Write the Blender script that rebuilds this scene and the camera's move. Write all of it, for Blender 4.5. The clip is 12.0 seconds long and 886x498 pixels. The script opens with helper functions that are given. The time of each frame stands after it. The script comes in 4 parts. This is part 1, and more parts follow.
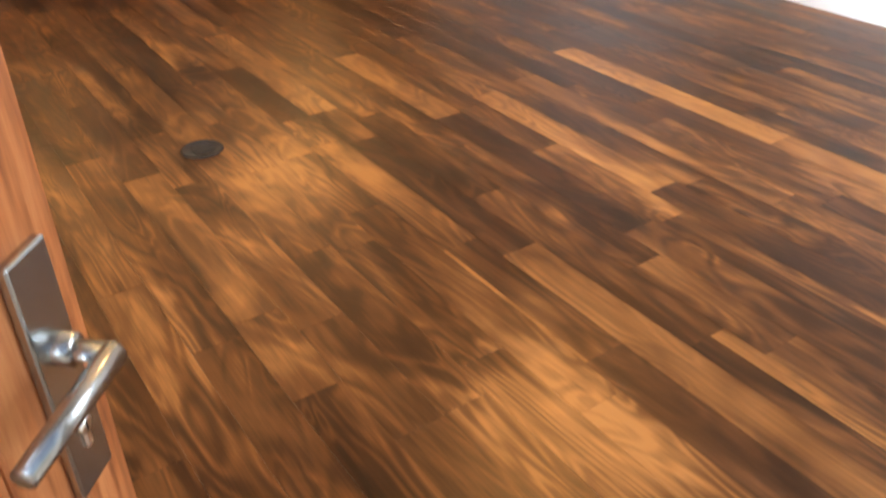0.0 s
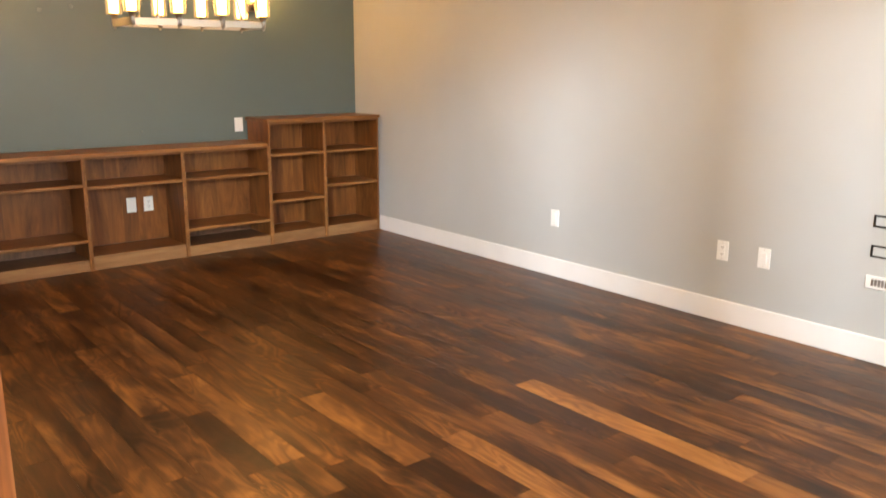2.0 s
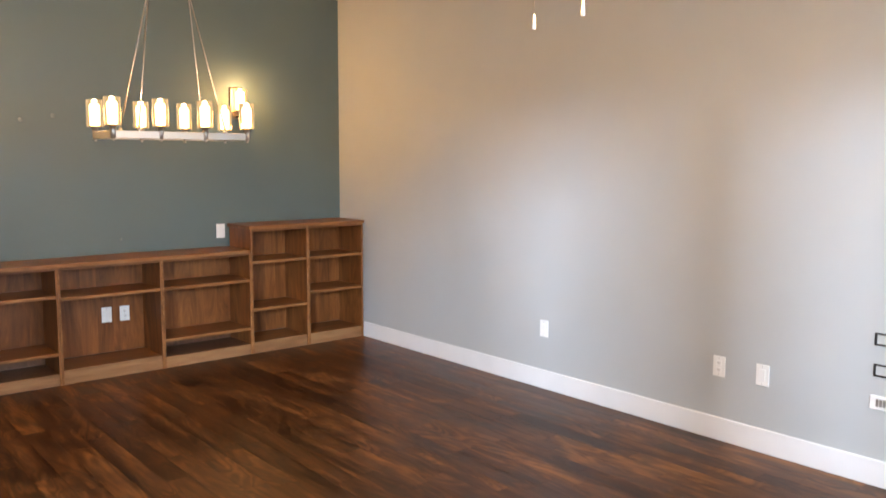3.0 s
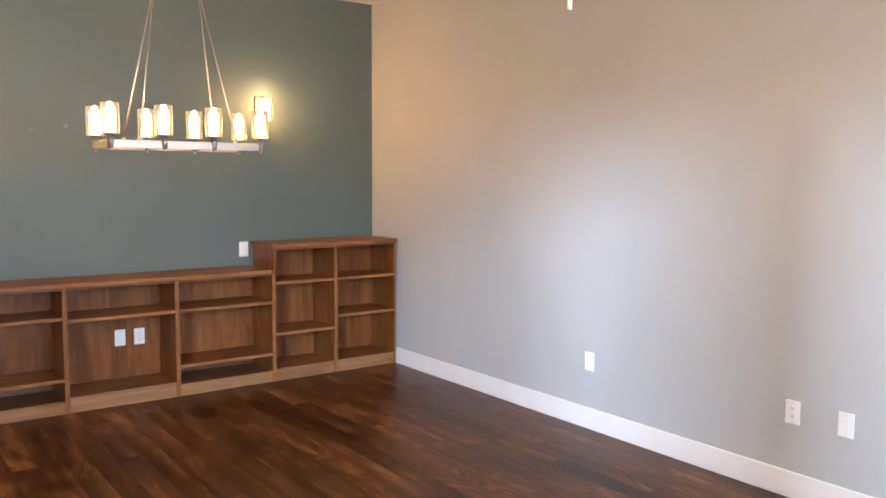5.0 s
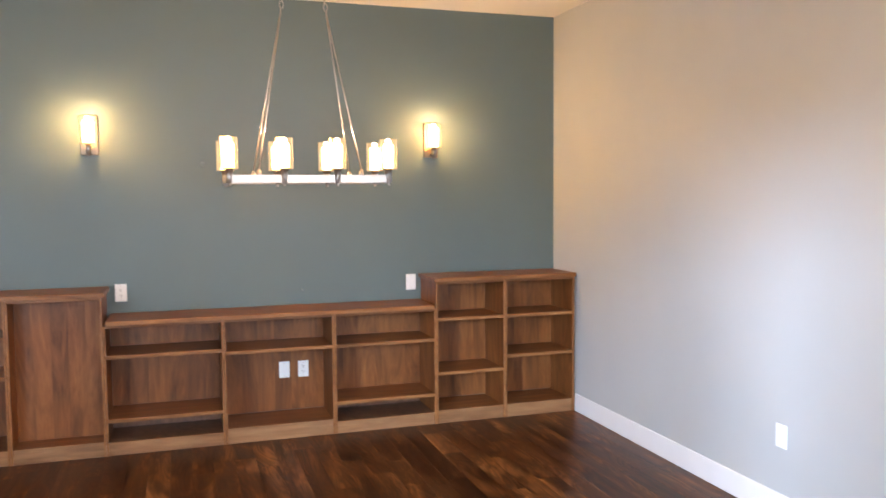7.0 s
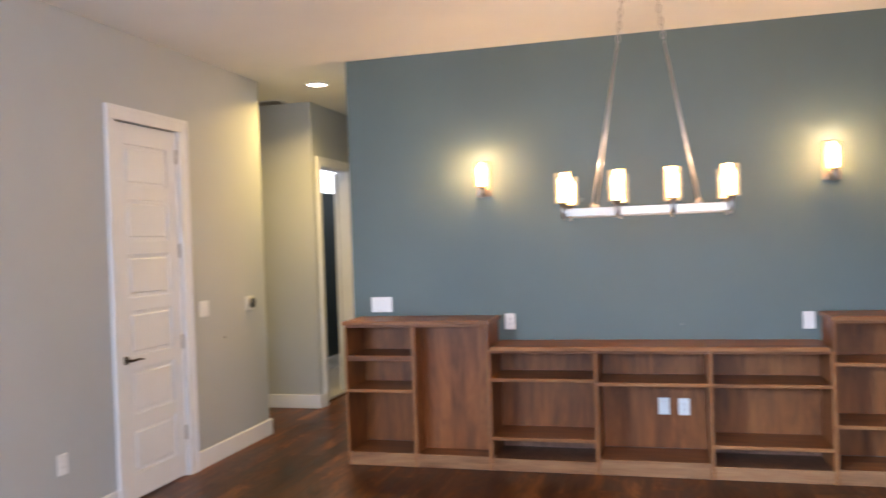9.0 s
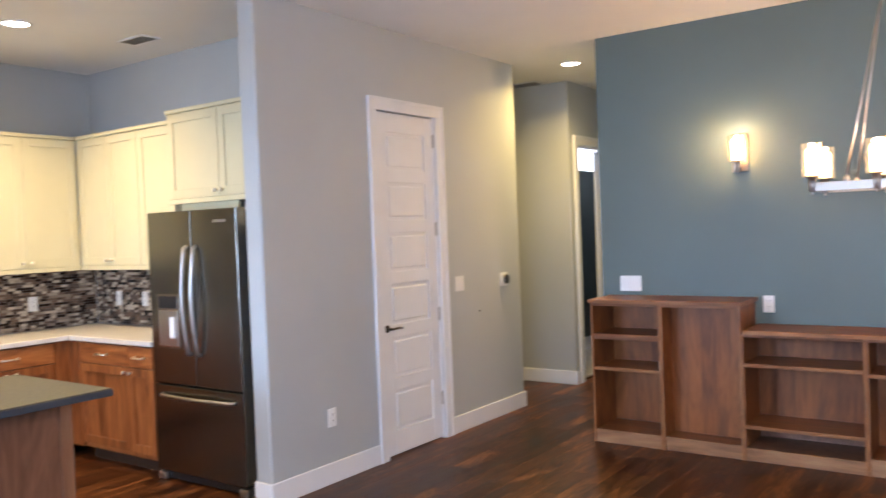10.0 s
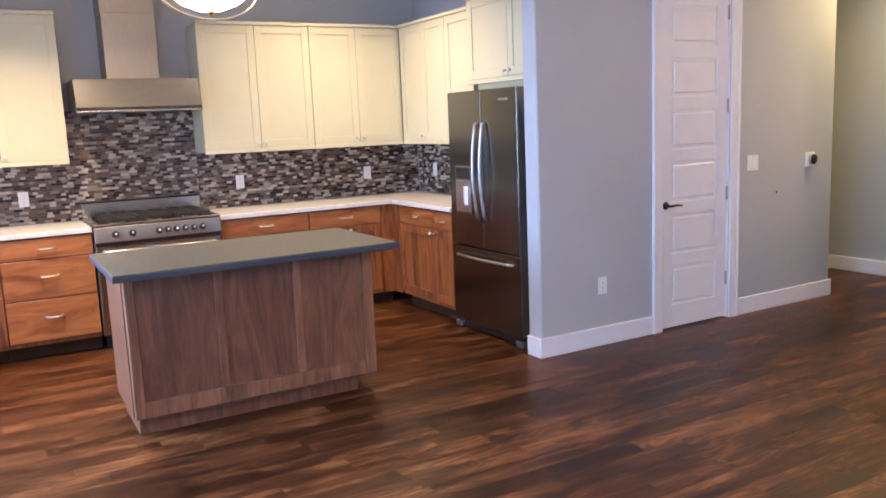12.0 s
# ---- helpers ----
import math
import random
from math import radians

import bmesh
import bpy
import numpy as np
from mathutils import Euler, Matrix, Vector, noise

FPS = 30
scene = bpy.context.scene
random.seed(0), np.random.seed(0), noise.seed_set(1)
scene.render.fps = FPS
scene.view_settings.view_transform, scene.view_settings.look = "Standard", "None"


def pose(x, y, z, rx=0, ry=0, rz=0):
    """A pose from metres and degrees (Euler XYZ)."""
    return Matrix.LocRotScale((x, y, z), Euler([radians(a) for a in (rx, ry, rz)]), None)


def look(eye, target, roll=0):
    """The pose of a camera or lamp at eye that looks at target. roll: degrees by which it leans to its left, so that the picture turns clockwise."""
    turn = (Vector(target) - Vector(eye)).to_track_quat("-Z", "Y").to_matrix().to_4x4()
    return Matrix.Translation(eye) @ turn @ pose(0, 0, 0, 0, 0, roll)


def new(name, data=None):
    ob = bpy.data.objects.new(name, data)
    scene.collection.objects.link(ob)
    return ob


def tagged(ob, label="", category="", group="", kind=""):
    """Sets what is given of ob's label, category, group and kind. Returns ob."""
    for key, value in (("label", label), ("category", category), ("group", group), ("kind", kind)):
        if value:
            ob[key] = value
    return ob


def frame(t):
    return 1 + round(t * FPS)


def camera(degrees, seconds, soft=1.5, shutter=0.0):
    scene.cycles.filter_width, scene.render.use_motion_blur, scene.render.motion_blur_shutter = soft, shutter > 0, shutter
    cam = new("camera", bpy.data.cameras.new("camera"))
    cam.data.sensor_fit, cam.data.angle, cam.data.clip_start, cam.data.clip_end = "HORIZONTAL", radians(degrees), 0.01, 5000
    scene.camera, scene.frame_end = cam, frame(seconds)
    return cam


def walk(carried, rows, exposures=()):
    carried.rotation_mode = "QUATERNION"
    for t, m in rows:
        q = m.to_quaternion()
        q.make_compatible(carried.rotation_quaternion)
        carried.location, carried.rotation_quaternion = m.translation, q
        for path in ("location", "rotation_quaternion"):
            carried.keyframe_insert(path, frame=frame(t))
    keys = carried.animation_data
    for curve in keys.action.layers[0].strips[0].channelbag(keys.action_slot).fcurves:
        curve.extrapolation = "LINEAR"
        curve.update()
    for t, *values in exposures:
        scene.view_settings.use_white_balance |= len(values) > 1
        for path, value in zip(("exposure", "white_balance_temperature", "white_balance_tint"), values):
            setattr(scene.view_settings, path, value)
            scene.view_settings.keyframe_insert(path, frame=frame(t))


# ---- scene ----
cam = camera(57.6, 12.0, shutter=0.4)
PATH = [
    (0, (0.173, 0.086, 1.283), (1.145, 1.45, 0.19), 0.48),
    (0.5, (0.194, 0.105, 1.358), (1.23, 1.554, 0.448), -0.11),
    (1, (0.202, 0.113, 1.411), (1.3, 1.621, 0.69), -0.41),
    (1.5, (0.173, 0.122, 1.454), (1.332, 1.648, 0.883), -0.28),
    (2, (0.152, 0.173, 1.489), (1.38, 1.688, 1.047), 0.2),
    (2.5, (0.176, 0.261, 1.544), (1.446, 1.77, 1.214), 0.2),
    (3, (0.249, 0.318, 1.599), (1.531, 1.837, 1.379), 0.2),
    (3.2, (0.289, 0.343, 1.6), (1.572, 1.867, 1.418), 0.2),
    (4.8, (0.597, 0.647, 1.575), (1.815, 2.226, 1.424), 0.3),
    (5, (0.68, 0.648, 1.574), (1.862, 2.251, 1.396), 0.3),
    (5.5, (0.884, 0.696, 1.555), (1.919, 2.39, 1.304), 0.1),
    (6, (1.107, 0.781, 1.579), (1.994, 2.549, 1.284), -0.2),
    (6.5, (1.303, 0.819, 1.633), (2.091, 2.642, 1.397), -0.5),
    (6.7, (1.391, 0.851, 1.646), (2.12, 2.704, 1.456), -0.4),
    (8.3, (2.06, 0.79, 1.607), (2.049, 2.79, 1.58), -1.6),
    (8.5, (2.123, 0.814, 1.621), (1.998, 2.809, 1.593), -1.6),
    (9, (2.259, 0.813, 1.61), (1.728, 2.741, 1.592), -2.0),
    (9.5, (2.417, 0.825, 1.592), (1.523, 2.614, 1.576), -2.2),
    (10, (2.545, 0.857, 1.599), (1.384, 2.485, 1.553), -2.2),
    (10.5, (2.691, 0.926, 1.589), (1.275, 2.335, 1.5), -2.2),
    (11, (2.817, 0.956, 1.577), (1.211, 2.139, 1.435), -2.4),
    (11.5, (2.97, 0.949, 1.573), (1.284, 2.001, 1.349), -2.4),
    (12, (3.11, 0.999, 1.577), (1.393, 1.976, 1.266), -2.4),
]
EXPOSURES = [(0, 0.66, 7700, 13), (0.5, 0.54, 8600, 12), (1, 0.48, 10000, 19), (1.5, 0.42, 10200, 20), (2, 0.24, 9900, 18), (2.5, 0.21, 8500, 16), (3, 0.14, 7700, 17), (5, 0.25, 7300, 19), (6.5, 0.47, 7200, 18), (8.5, 0.34, 6450, 18), (10, 0.33, 5950, 19), (11.2, 0.14, 5450, 25), (12, 0.28, 5350, 28)]
walk(cam, [(t, look(eye, target, roll)) for t, eye, target, roll in PATH], EXPOSURES)

# ---- world and large lights ----
CEIL = 3.04
world = bpy.data.worlds.new("sky_world")
scene.world = world
world.use_nodes = True
wn = world.node_tree
sky = wn.nodes.new("ShaderNodeTexSky")
sky.sky_type, sky.sun_disc = "NISHITA", False
sky.sun_elevation, sky.sun_rotation = radians(58), radians(250)
wn.links.new(sky.outputs[0], wn.nodes["Background"].inputs[0])
wn.nodes["Background"].inputs[1].default_value = 0.12


def lamp(name, kind, place, energy, colour, size=0.1, turn=(0, 0, 0), size_y=None):
    data = bpy.data.lights.new(name, kind)
    data.energy, data.color = energy, colour
    if kind == "AREA":
        data.shape, data.size, data.size_y = "RECTANGLE", size, size_y or size
    elif kind == "SUN":
        data.angle = size
    else:
        data.shadow_soft_size = size
    ob = new(name, data)
    ob.location, ob.rotation_euler = place, [radians(a) for a in turn]
    return ob


SUN_EL, SUN_AZ = 58, 250
lamp("sun", "SUN", (0, -10, 10), 3.0, (1.0, 0.94, 0.86), radians(0.5), (90 - SUN_EL, 0, 180 - SUN_AZ))
DAY = (0.57, 0.77, 1.0)
# daylight entering by the unseen glazed south side, a lamp at each opening
lamp("window_daylight", "AREA", (2.55, -0.45, 1.75), 118, DAY, 2.9, (48, 0, 18), 1.6)
# added lamp outside, throwing cool light through the entry onto the east wall
wall_fill = lamp("southwest_daylight", "AREA", (-3.95, -4.0, 3.18), 84, (0.46, 0.69, 1.0), 1.1, (79.2, 0, -44.3), 0.8)
wall_fill.data.spread = radians(38)
lamp("far_room_daylight", "AREA", (-2.03, 10.4, 2.53), 14, (0.92, 0.96, 1.0), 0.44, (0, -90, 0), 4.0)
# lamp for the added side light west of the entry
lamp("glazed_door_daylight", "AREA", (-1.25, -0.35, 1.55), 60, DAY, 1.2, (58, 0, -8), 1.6).data.spread = radians(120)
lamp("kitchen_window_daylight", "AREA", (-2.72, -0.16, 1.6), 5, DAY, 1.2, (90, 0, 0), 1.1)


# ---- materials ----
def mat(name):
    m = bpy.data.materials.new(name)
    m.use_nodes = True
    return m, m.node_tree, m.node_tree.nodes["Principled BSDF"]


def node(nt, kind, **inputs):
    n = nt.nodes.new(kind)
    for key, value in inputs.items():
        n.inputs[key.replace("_", " ")].default_value = value
    return n


def ramp(nt, stops):
    n = nt.nodes.new("ShaderNodeValToRGB")
    els = n.color_ramp.elements
    while len(els) < len(stops):
        els.new(0.5)
    for e, (p, c) in zip(els, stops):
        e.position, e.color = p, (*c, 1)
    return n


def bump(nt, bsdf, height, strength, distance):
    b = node(nt, "ShaderNodeBump", Strength=strength, Distance=distance)
    nt.links.new(height, b.inputs["Height"])
    nt.links.new(b.outputs[0], bsdf.inputs["Normal"])


def plain(name, colour, rough=0.5, metal=0.0, vary=0.06, scale=6.0, grain=0.02, spec=0.5, fine=250.0):
    """Paint, plastic, stone or metal with slight blotches and fine relief."""
    m, nt, b = mat(name)
    co = nt.nodes.new("ShaderNodeTexCoord")
    n = node(nt, "ShaderNodeTexNoise", Scale=scale, Detail=4.0)
    nt.links.new(co.outputs["Object"], n.inputs["Vector"])
    r = ramp(nt, [(0.3, [c * (1 - vary) for c in colour]), (0.7, [min(1, c * (1 + vary)) for c in colour])])
    nt.links.new(n.outputs[0], r.inputs[0])
    nt.links.new(r.outputs[0], b.inputs["Base Color"])
    b.inputs["Roughness"].default_value, b.inputs["Metallic"].default_value = rough, metal
    b.inputs["Specular IOR Level"].default_value = spec
    if grain:
        f = node(nt, "ShaderNodeTexNoise", Scale=fine, Detail=2.0)
        nt.links.new(co.outputs["Object"], f.inputs["Vector"])
        bump(nt, b, f.outputs[0], grain, 0.002)
    return m


def wood(name, dark, mid, light, along="Z", rough=0.4, freq=1.0, tone=0.25, spec=0.5, figure=1.5, fine=0.35, stretch=0.13):
    """Timber with grain along an axis of the object, each piece of its own tone."""
    m, nt, b = mat(name)
    co = nt.nodes.new("ShaderNodeTexCoord")
    info = nt.nodes.new("ShaderNodeObjectInfo")
    shift = node(nt, "ShaderNodeVectorMath")
    shift.operation = "SCALE"
    shift.inputs[0].default_value = (37.0, 53.0, 71.0)
    nt.links.new(info.outputs["Random"], shift.inputs["Scale"])
    add = nt.nodes.new("ShaderNodeVectorMath")
    nt.links.new(co.outputs["Object"], add.inputs[0])
    nt.links.new(shift.outputs[0], add.inputs[1])
    slow = {"X": (0.06, 1, 1), "Y": (1, 0.06, 1), "Z": (1, 1, 0.06)}[along]
    grow = {"X": (stretch, 1, 1), "Y": (1, stretch, 1), "Z": (1, 1, stretch)}[along]
    mp = nt.nodes.new("ShaderNodeMapping")
    mp.inputs["Scale"].default_value = slow
    mq = nt.nodes.new("ShaderNodeMapping")
    mq.inputs["Scale"].default_value = grow
    nt.links.new(add.outputs[0], mp.inputs[0])
    nt.links.new(add.outputs[0], mq.inputs[0])
    fig = node(nt, "ShaderNodeTexNoise", Scale=9.0 * freq, Detail=5.0, Roughness=0.6, Distortion=figure)
    thin = node(nt, "ShaderNodeTexNoise", Scale=120.0 * freq, Detail=3.0, Roughness=0.6)
    nt.links.new(mq.outputs[0], fig.inputs["Vector"])
    nt.links.new(mp.outputs[0], thin.inputs["Vector"])
    a = node(nt, "ShaderNodeMath")
    a.operation = "MULTIPLY_ADD"
    nt.links.new(thin.outputs[0], a.inputs[0])
    a.inputs[1].default_value = fine
    nt.links.new(fig.outputs[0], a.inputs[2])
    t = node(nt, "ShaderNodeMath")
    t.operation = "MULTIPLY_ADD"
    nt.links.new(info.outputs["Random"], t.inputs[0])
    t.inputs[1].default_value = tone
    nt.links.new(a.outputs[0], t.inputs[2])
    off = fine * 0.5 + tone * 0.5
    r = ramp(nt, [(0.26, dark), (0.50, mid), (0.78, light)])
    sub = node(nt, "ShaderNodeMath")
    sub.operation = "SUBTRACT"
    nt.links.new(t.outputs[0], sub.inputs[0])
    sub.inputs[1].default_value = off
    nt.links.new(sub.outputs[0], r.inputs[0])
    nt.links.new(r.outputs[0], b.inputs["Base Color"])
    b.inputs["Roughness"].default_value = rough
    b.inputs["Specular IOR Level"].default_value = spec
    bump(nt, b, thin.outputs[0], 0.06, 0.002)
    return m


def glow(name, colour, strength):
    m, nt, b = mat(name)
    b.inputs["Base Color"].default_value = (*colour, 1)
    b.inputs["Emission Color"].default_value = (*colour, 1)
    b.inputs["Emission Strength"].default_value = strength
    return m


def glass(name, tint=(1, 1, 1), rough=0.0, ior=1.45, lit=0.0):
    m, nt, b = mat(name)
    b.inputs["Base Color"].default_value = (*tint, 1)
    b.inputs["Roughness"].default_value = rough
    b.inputs["Transmission Weight"].default_value = 1.0
    b.inputs["IOR"].default_value = ior
    b.inputs["Emission Color"].default_value = (1.0, 0.72, 0.40, 1)
    b.inputs["Emission Strength"].default_value = lit
    return m


def brushed(name, colour, rough, along):
    m, nt, b = mat(name)
    co = nt.nodes.new("ShaderNodeTexCoord")
    mp = nt.nodes.new("ShaderNodeMapping")
    mp.inputs["Scale"].default_value = {"X": (0.02, 1, 1), "Y": (1, 0.02, 1), "Z": (1, 1, 0.02)}[along]
    n = node(nt, "ShaderNodeTexNoise", Scale=400.0, Detail=2.0)
    nt.links.new(co.outputs["Object"], mp.inputs[0])
    nt.links.new(mp.outputs[0], n.inputs["Vector"])
    r = ramp(nt, [(0.3, [c * 0.85 for c in colour]), (0.7, colour)])
    nt.links.new(n.outputs[0], r.inputs[0])
    nt.links.new(r.outputs[0], b.inputs["Base Color"])
    b.inputs["Metallic"].default_value, b.inputs["Roughness"].default_value = 1.0, rough
    bump(nt, b, n.outputs[0], 0.05, 0.001)
    return m


M_WALL = plain("wall_paint_grey", (0.45, 0.470, 0.472), 0.55, vary=0.03, scale=1.5, grain=0.10, fine=90)
M_TEAL = plain("accent_wall_paint", (0.101, 0.139, 0.132), 0.5, vary=0.04, scale=1.5, grain=0.10, fine=90)
M_CEIL = plain("ceiling_paint", (0.80, 0.78, 0.74), 0.8, vary=0.02, scale=2, grain=0.15, fine=90)
M_TRIM = plain("white_trim_paint", (0.80, 0.80, 0.80), 0.35, vary=0.02, grain=0.01)
M_PATCH = plain("patched_wall_paint", (0.17, 0.21, 0.20), 0.6, vary=0.05, grain=0.05)
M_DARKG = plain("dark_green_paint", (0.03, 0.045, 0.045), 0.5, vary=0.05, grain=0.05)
M_CAB = plain("cream_cabinet_paint", (0.65, 0.60, 0.395), 0.35, vary=0.02, grain=0.01)
M_PLATE = plain("white_plastic", (0.82, 0.82, 0.80), 0.3, vary=0.01, grain=0)
M_BLACK = plain("black_plastic", (0.015, 0.015, 0.016), 0.4, vary=0.1, grain=0)
# near-black brown with the shade of gaps in the colour; also toe kicks
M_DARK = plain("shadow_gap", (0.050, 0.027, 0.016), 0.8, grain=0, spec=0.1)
M_BOOK = wood("bookcase_wood_upright", (0.095, 0.029, 0.0075), (0.20, 0.064, 0.0165), (0.32, 0.116, 0.032), "Z", 0.42, 0.55, 0.16, figure=3.2, fine=0.22, stretch=0.2, spec=0.3)
M_BOOKE = wood("bookcase_edge_wood", (0.15, 0.054, 0.016), (0.25, 0.098, 0.031), (0.36, 0.155, 0.053), "X", 0.42, 1.0, 0.12, spec=0.3)
M_PLINTH = wood("bookcase_plinth_wood", (0.153, 0.0647, 0.025), (0.252, 0.1162, 0.0484), (0.36, 0.1826, 0.0819), "X", 0.5, 1.0, 0.15, spec=0.3)
M_BOOKX = wood("bookcase_wood_level", (0.09, 0.0282, 0.0082), (0.1845, 0.0631, 0.0179), (0.288, 0.112, 0.0351), "X", 0.38, 1.0, 0.10, spec=0.3)
M_CHERRY = wood("cherry_wood_level", (0.11, 0.030, 0.007), (0.28, 0.090, 0.023), (0.46, 0.175, 0.050), "X", 0.34, 0.75, 0.20, figure=3.2, fine=0.2, stretch=0.14)
M_CHERRYZ = wood("cherry_wood_upright", (0.10, 0.028, 0.007), (0.25, 0.080, 0.021), (0.40, 0.15, 0.044), "Z", 0.34, 0.75, 0.20, figure=3.2, fine=0.2, stretch=0.14)
M_ISLE = wood("island_wood", (0.092, 0.037, 0.017), (0.165, 0.069, 0.033), (0.255, 0.116, 0.060), "Z", 0.42, 0.7, 0.12, figure=3.4, fine=0.26, stretch=0.16)
M_ISFRAME = wood("island_frame_wood", (0.10, 0.043, 0.020), (0.225, 0.10, 0.048), (0.36, 0.175, 0.09), "Z", 0.42, 0.8, 0.12)
M_DOORW = wood("entry_door_wood", (0.15, 0.034, 0.010), (0.43, 0.135, 0.045), (0.62, 0.26, 0.105), "Z", 0.36, 0.9, 0.12, figure=4.0, fine=0.45, stretch=0.16)
M_DOORX = wood("entry_door_wood_level", (0.24, 0.065, 0.02), (0.42, 0.14, 0.045), (0.56, 0.24, 0.09), "X", 0.4, 0.6, 0.12, figure=3.0, fine=0.2, stretch=0.25)
M_SATIN = brushed("satin_door_steel", (0.47, 0.47, 0.46), 0.27, "Z")


# pools of light painted into the floor colour: centre x, y and radii
LIGHT_POOLS = ((1.16, 2.36, 0.30, 0.28), (1.12, 0.98, 0.20, 0.42))


def plank_wood(name, tones, rough=0.35, spec=0.32):
    """Walnut boards along y: a tone for each board, flame figure, dark streaks and pores."""
    m, nt, b = mat(name)
    link = nt.links.new
    co = nt.nodes.new("ShaderNodeTexCoord")
    info = nt.nodes.new("ShaderNodeObjectInfo")
    shift = node(nt, "ShaderNodeVectorMath")
    shift.operation = "SCALE"
    shift.inputs[0].default_value = (17.0, 43.0, 61.0)
    link(info.outputs["Random"], shift.inputs["Scale"])
    add = nt.nodes.new("ShaderNodeVectorMath")
    link(co.outputs["Object"], add.inputs[0])
    link(shift.outputs[0], add.inputs[1])

    def stretched(sy, scale, detail, distort=0.0, rough_=0.55):
        mp = nt.nodes.new("ShaderNodeMapping")
        mp.inputs["Scale"].default_value = (1, sy, 1)
        n = node(nt, "ShaderNodeTexNoise", Scale=scale, Detail=detail, Distortion=distort, Roughness=rough_)
        link(add.outputs[0], mp.inputs[0])
        link(mp.outputs[0], n.inputs["Vector"])
        return n.outputs[0]

    def calc(op, a, c, d=None):
        n = node(nt, "ShaderNodeMath")
        n.operation = op
        for k, v in enumerate((a, c, d)):
            if v is None:
                continue
            if isinstance(v, (int, float)):
                n.inputs[k].default_value = v
            else:
                link(v, n.inputs[k])
        return n.outputs[0]

    body = stretched(0.20, 6.0, 2.0, 1.1, 0.5)
    rings = calc("SINE", calc("MULTIPLY", body, 62.0), 0.0)
    flame = calc("MULTIPLY", rings, calc("SUBTRACT", stretched(0.3, 5.0, 1.0), 0.22))
    streak = stretched(0.06, 13.0, 4.0, 0.5)
    blot = stretched(0.30, 5.5, 3.0, 0.8)
    pores = stretched(0.03, 230.0, 2.0)
    jump = calc("FRACT", calc("MULTIPLY", info.outputs["Random"], 7.31), 0.0)
    v = calc("MULTIPLY_ADD", jump, 0.22, 0.37)
    v = calc("ADD", v, calc("MULTIPLY", calc("SUBTRACT", streak, 0.5), 0.85))
    v = calc("ADD", v, calc("MULTIPLY", calc("SUBTRACT", blot, 0.5), 1.05))
    v = calc("ADD", v, calc("MULTIPLY", flame, 0.30))
    v = calc("ADD", v, calc("MULTIPLY", calc("SUBTRACT", pores, 0.5), 0.30))
    # pools of light beside the floor box and inside the entry, painted paler
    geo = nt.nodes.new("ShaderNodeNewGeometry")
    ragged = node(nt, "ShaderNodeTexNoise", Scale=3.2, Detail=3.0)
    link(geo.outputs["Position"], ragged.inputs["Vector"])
    for cx, cy, rx, ry in LIGHT_POOLS:
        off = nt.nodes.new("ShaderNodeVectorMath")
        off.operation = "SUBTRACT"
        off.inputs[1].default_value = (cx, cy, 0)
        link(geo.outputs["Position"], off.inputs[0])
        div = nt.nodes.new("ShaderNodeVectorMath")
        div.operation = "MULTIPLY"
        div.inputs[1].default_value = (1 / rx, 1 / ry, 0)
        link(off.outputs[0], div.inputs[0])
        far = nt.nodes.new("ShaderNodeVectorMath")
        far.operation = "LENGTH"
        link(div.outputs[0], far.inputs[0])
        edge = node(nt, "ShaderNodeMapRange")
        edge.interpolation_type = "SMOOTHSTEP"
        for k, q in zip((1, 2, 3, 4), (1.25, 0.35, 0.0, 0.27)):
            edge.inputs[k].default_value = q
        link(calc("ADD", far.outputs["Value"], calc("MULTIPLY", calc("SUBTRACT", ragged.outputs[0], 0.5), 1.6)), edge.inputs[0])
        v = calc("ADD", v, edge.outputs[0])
    r = ramp(nt, [(p, c) for p, c in zip((0.08, 0.34, 0.58, 0.92), tones)])
    link(v, r.inputs[0])
    link(r.outputs[0], b.inputs["Base Color"])
    ro = node(nt, "ShaderNodeMapRange")
    for k, q in zip((1, 2, 3, 4), (0.3, 0.7, rough - 0.04, rough + 0.06)):
        ro.inputs[k].default_value = q
    link(blot, ro.inputs[0])
    link(ro.outputs[0], b.inputs["Roughness"])
    b.inputs["Specular IOR Level"].default_value = spec
    b.inputs["Specular Tint"].default_value = (1.0, 0.70, 0.52, 1)
    bump(nt, b, pores, 0.05, 0.002)
    return m


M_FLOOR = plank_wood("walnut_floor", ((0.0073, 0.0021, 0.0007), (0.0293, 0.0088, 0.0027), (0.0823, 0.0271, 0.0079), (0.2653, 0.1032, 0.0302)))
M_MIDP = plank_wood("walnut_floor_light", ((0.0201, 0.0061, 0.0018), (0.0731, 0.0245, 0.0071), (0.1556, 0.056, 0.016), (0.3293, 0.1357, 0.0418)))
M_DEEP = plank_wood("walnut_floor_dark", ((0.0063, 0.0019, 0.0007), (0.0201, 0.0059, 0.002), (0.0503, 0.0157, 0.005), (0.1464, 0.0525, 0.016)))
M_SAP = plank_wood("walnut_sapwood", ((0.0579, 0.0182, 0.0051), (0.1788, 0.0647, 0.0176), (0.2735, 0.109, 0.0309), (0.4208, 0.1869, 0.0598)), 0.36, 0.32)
M_QUARTZ = plain("white_quartz", (0.72, 0.68, 0.62), 0.25, vary=0.05, scale=30, grain=0)
M_ISTOP = plain("grey_stone_top", (0.092, 0.080, 0.058), 0.42, vary=0.30, scale=70, grain=0.02, spec=0.3)
# same stone at the edge, its bluish shade painted into the colour
M_ISSHADE = plain("grey_stone_edge", (0.040, 0.050, 0.064), 0.5, vary=0.1, scale=60, grain=0.02)
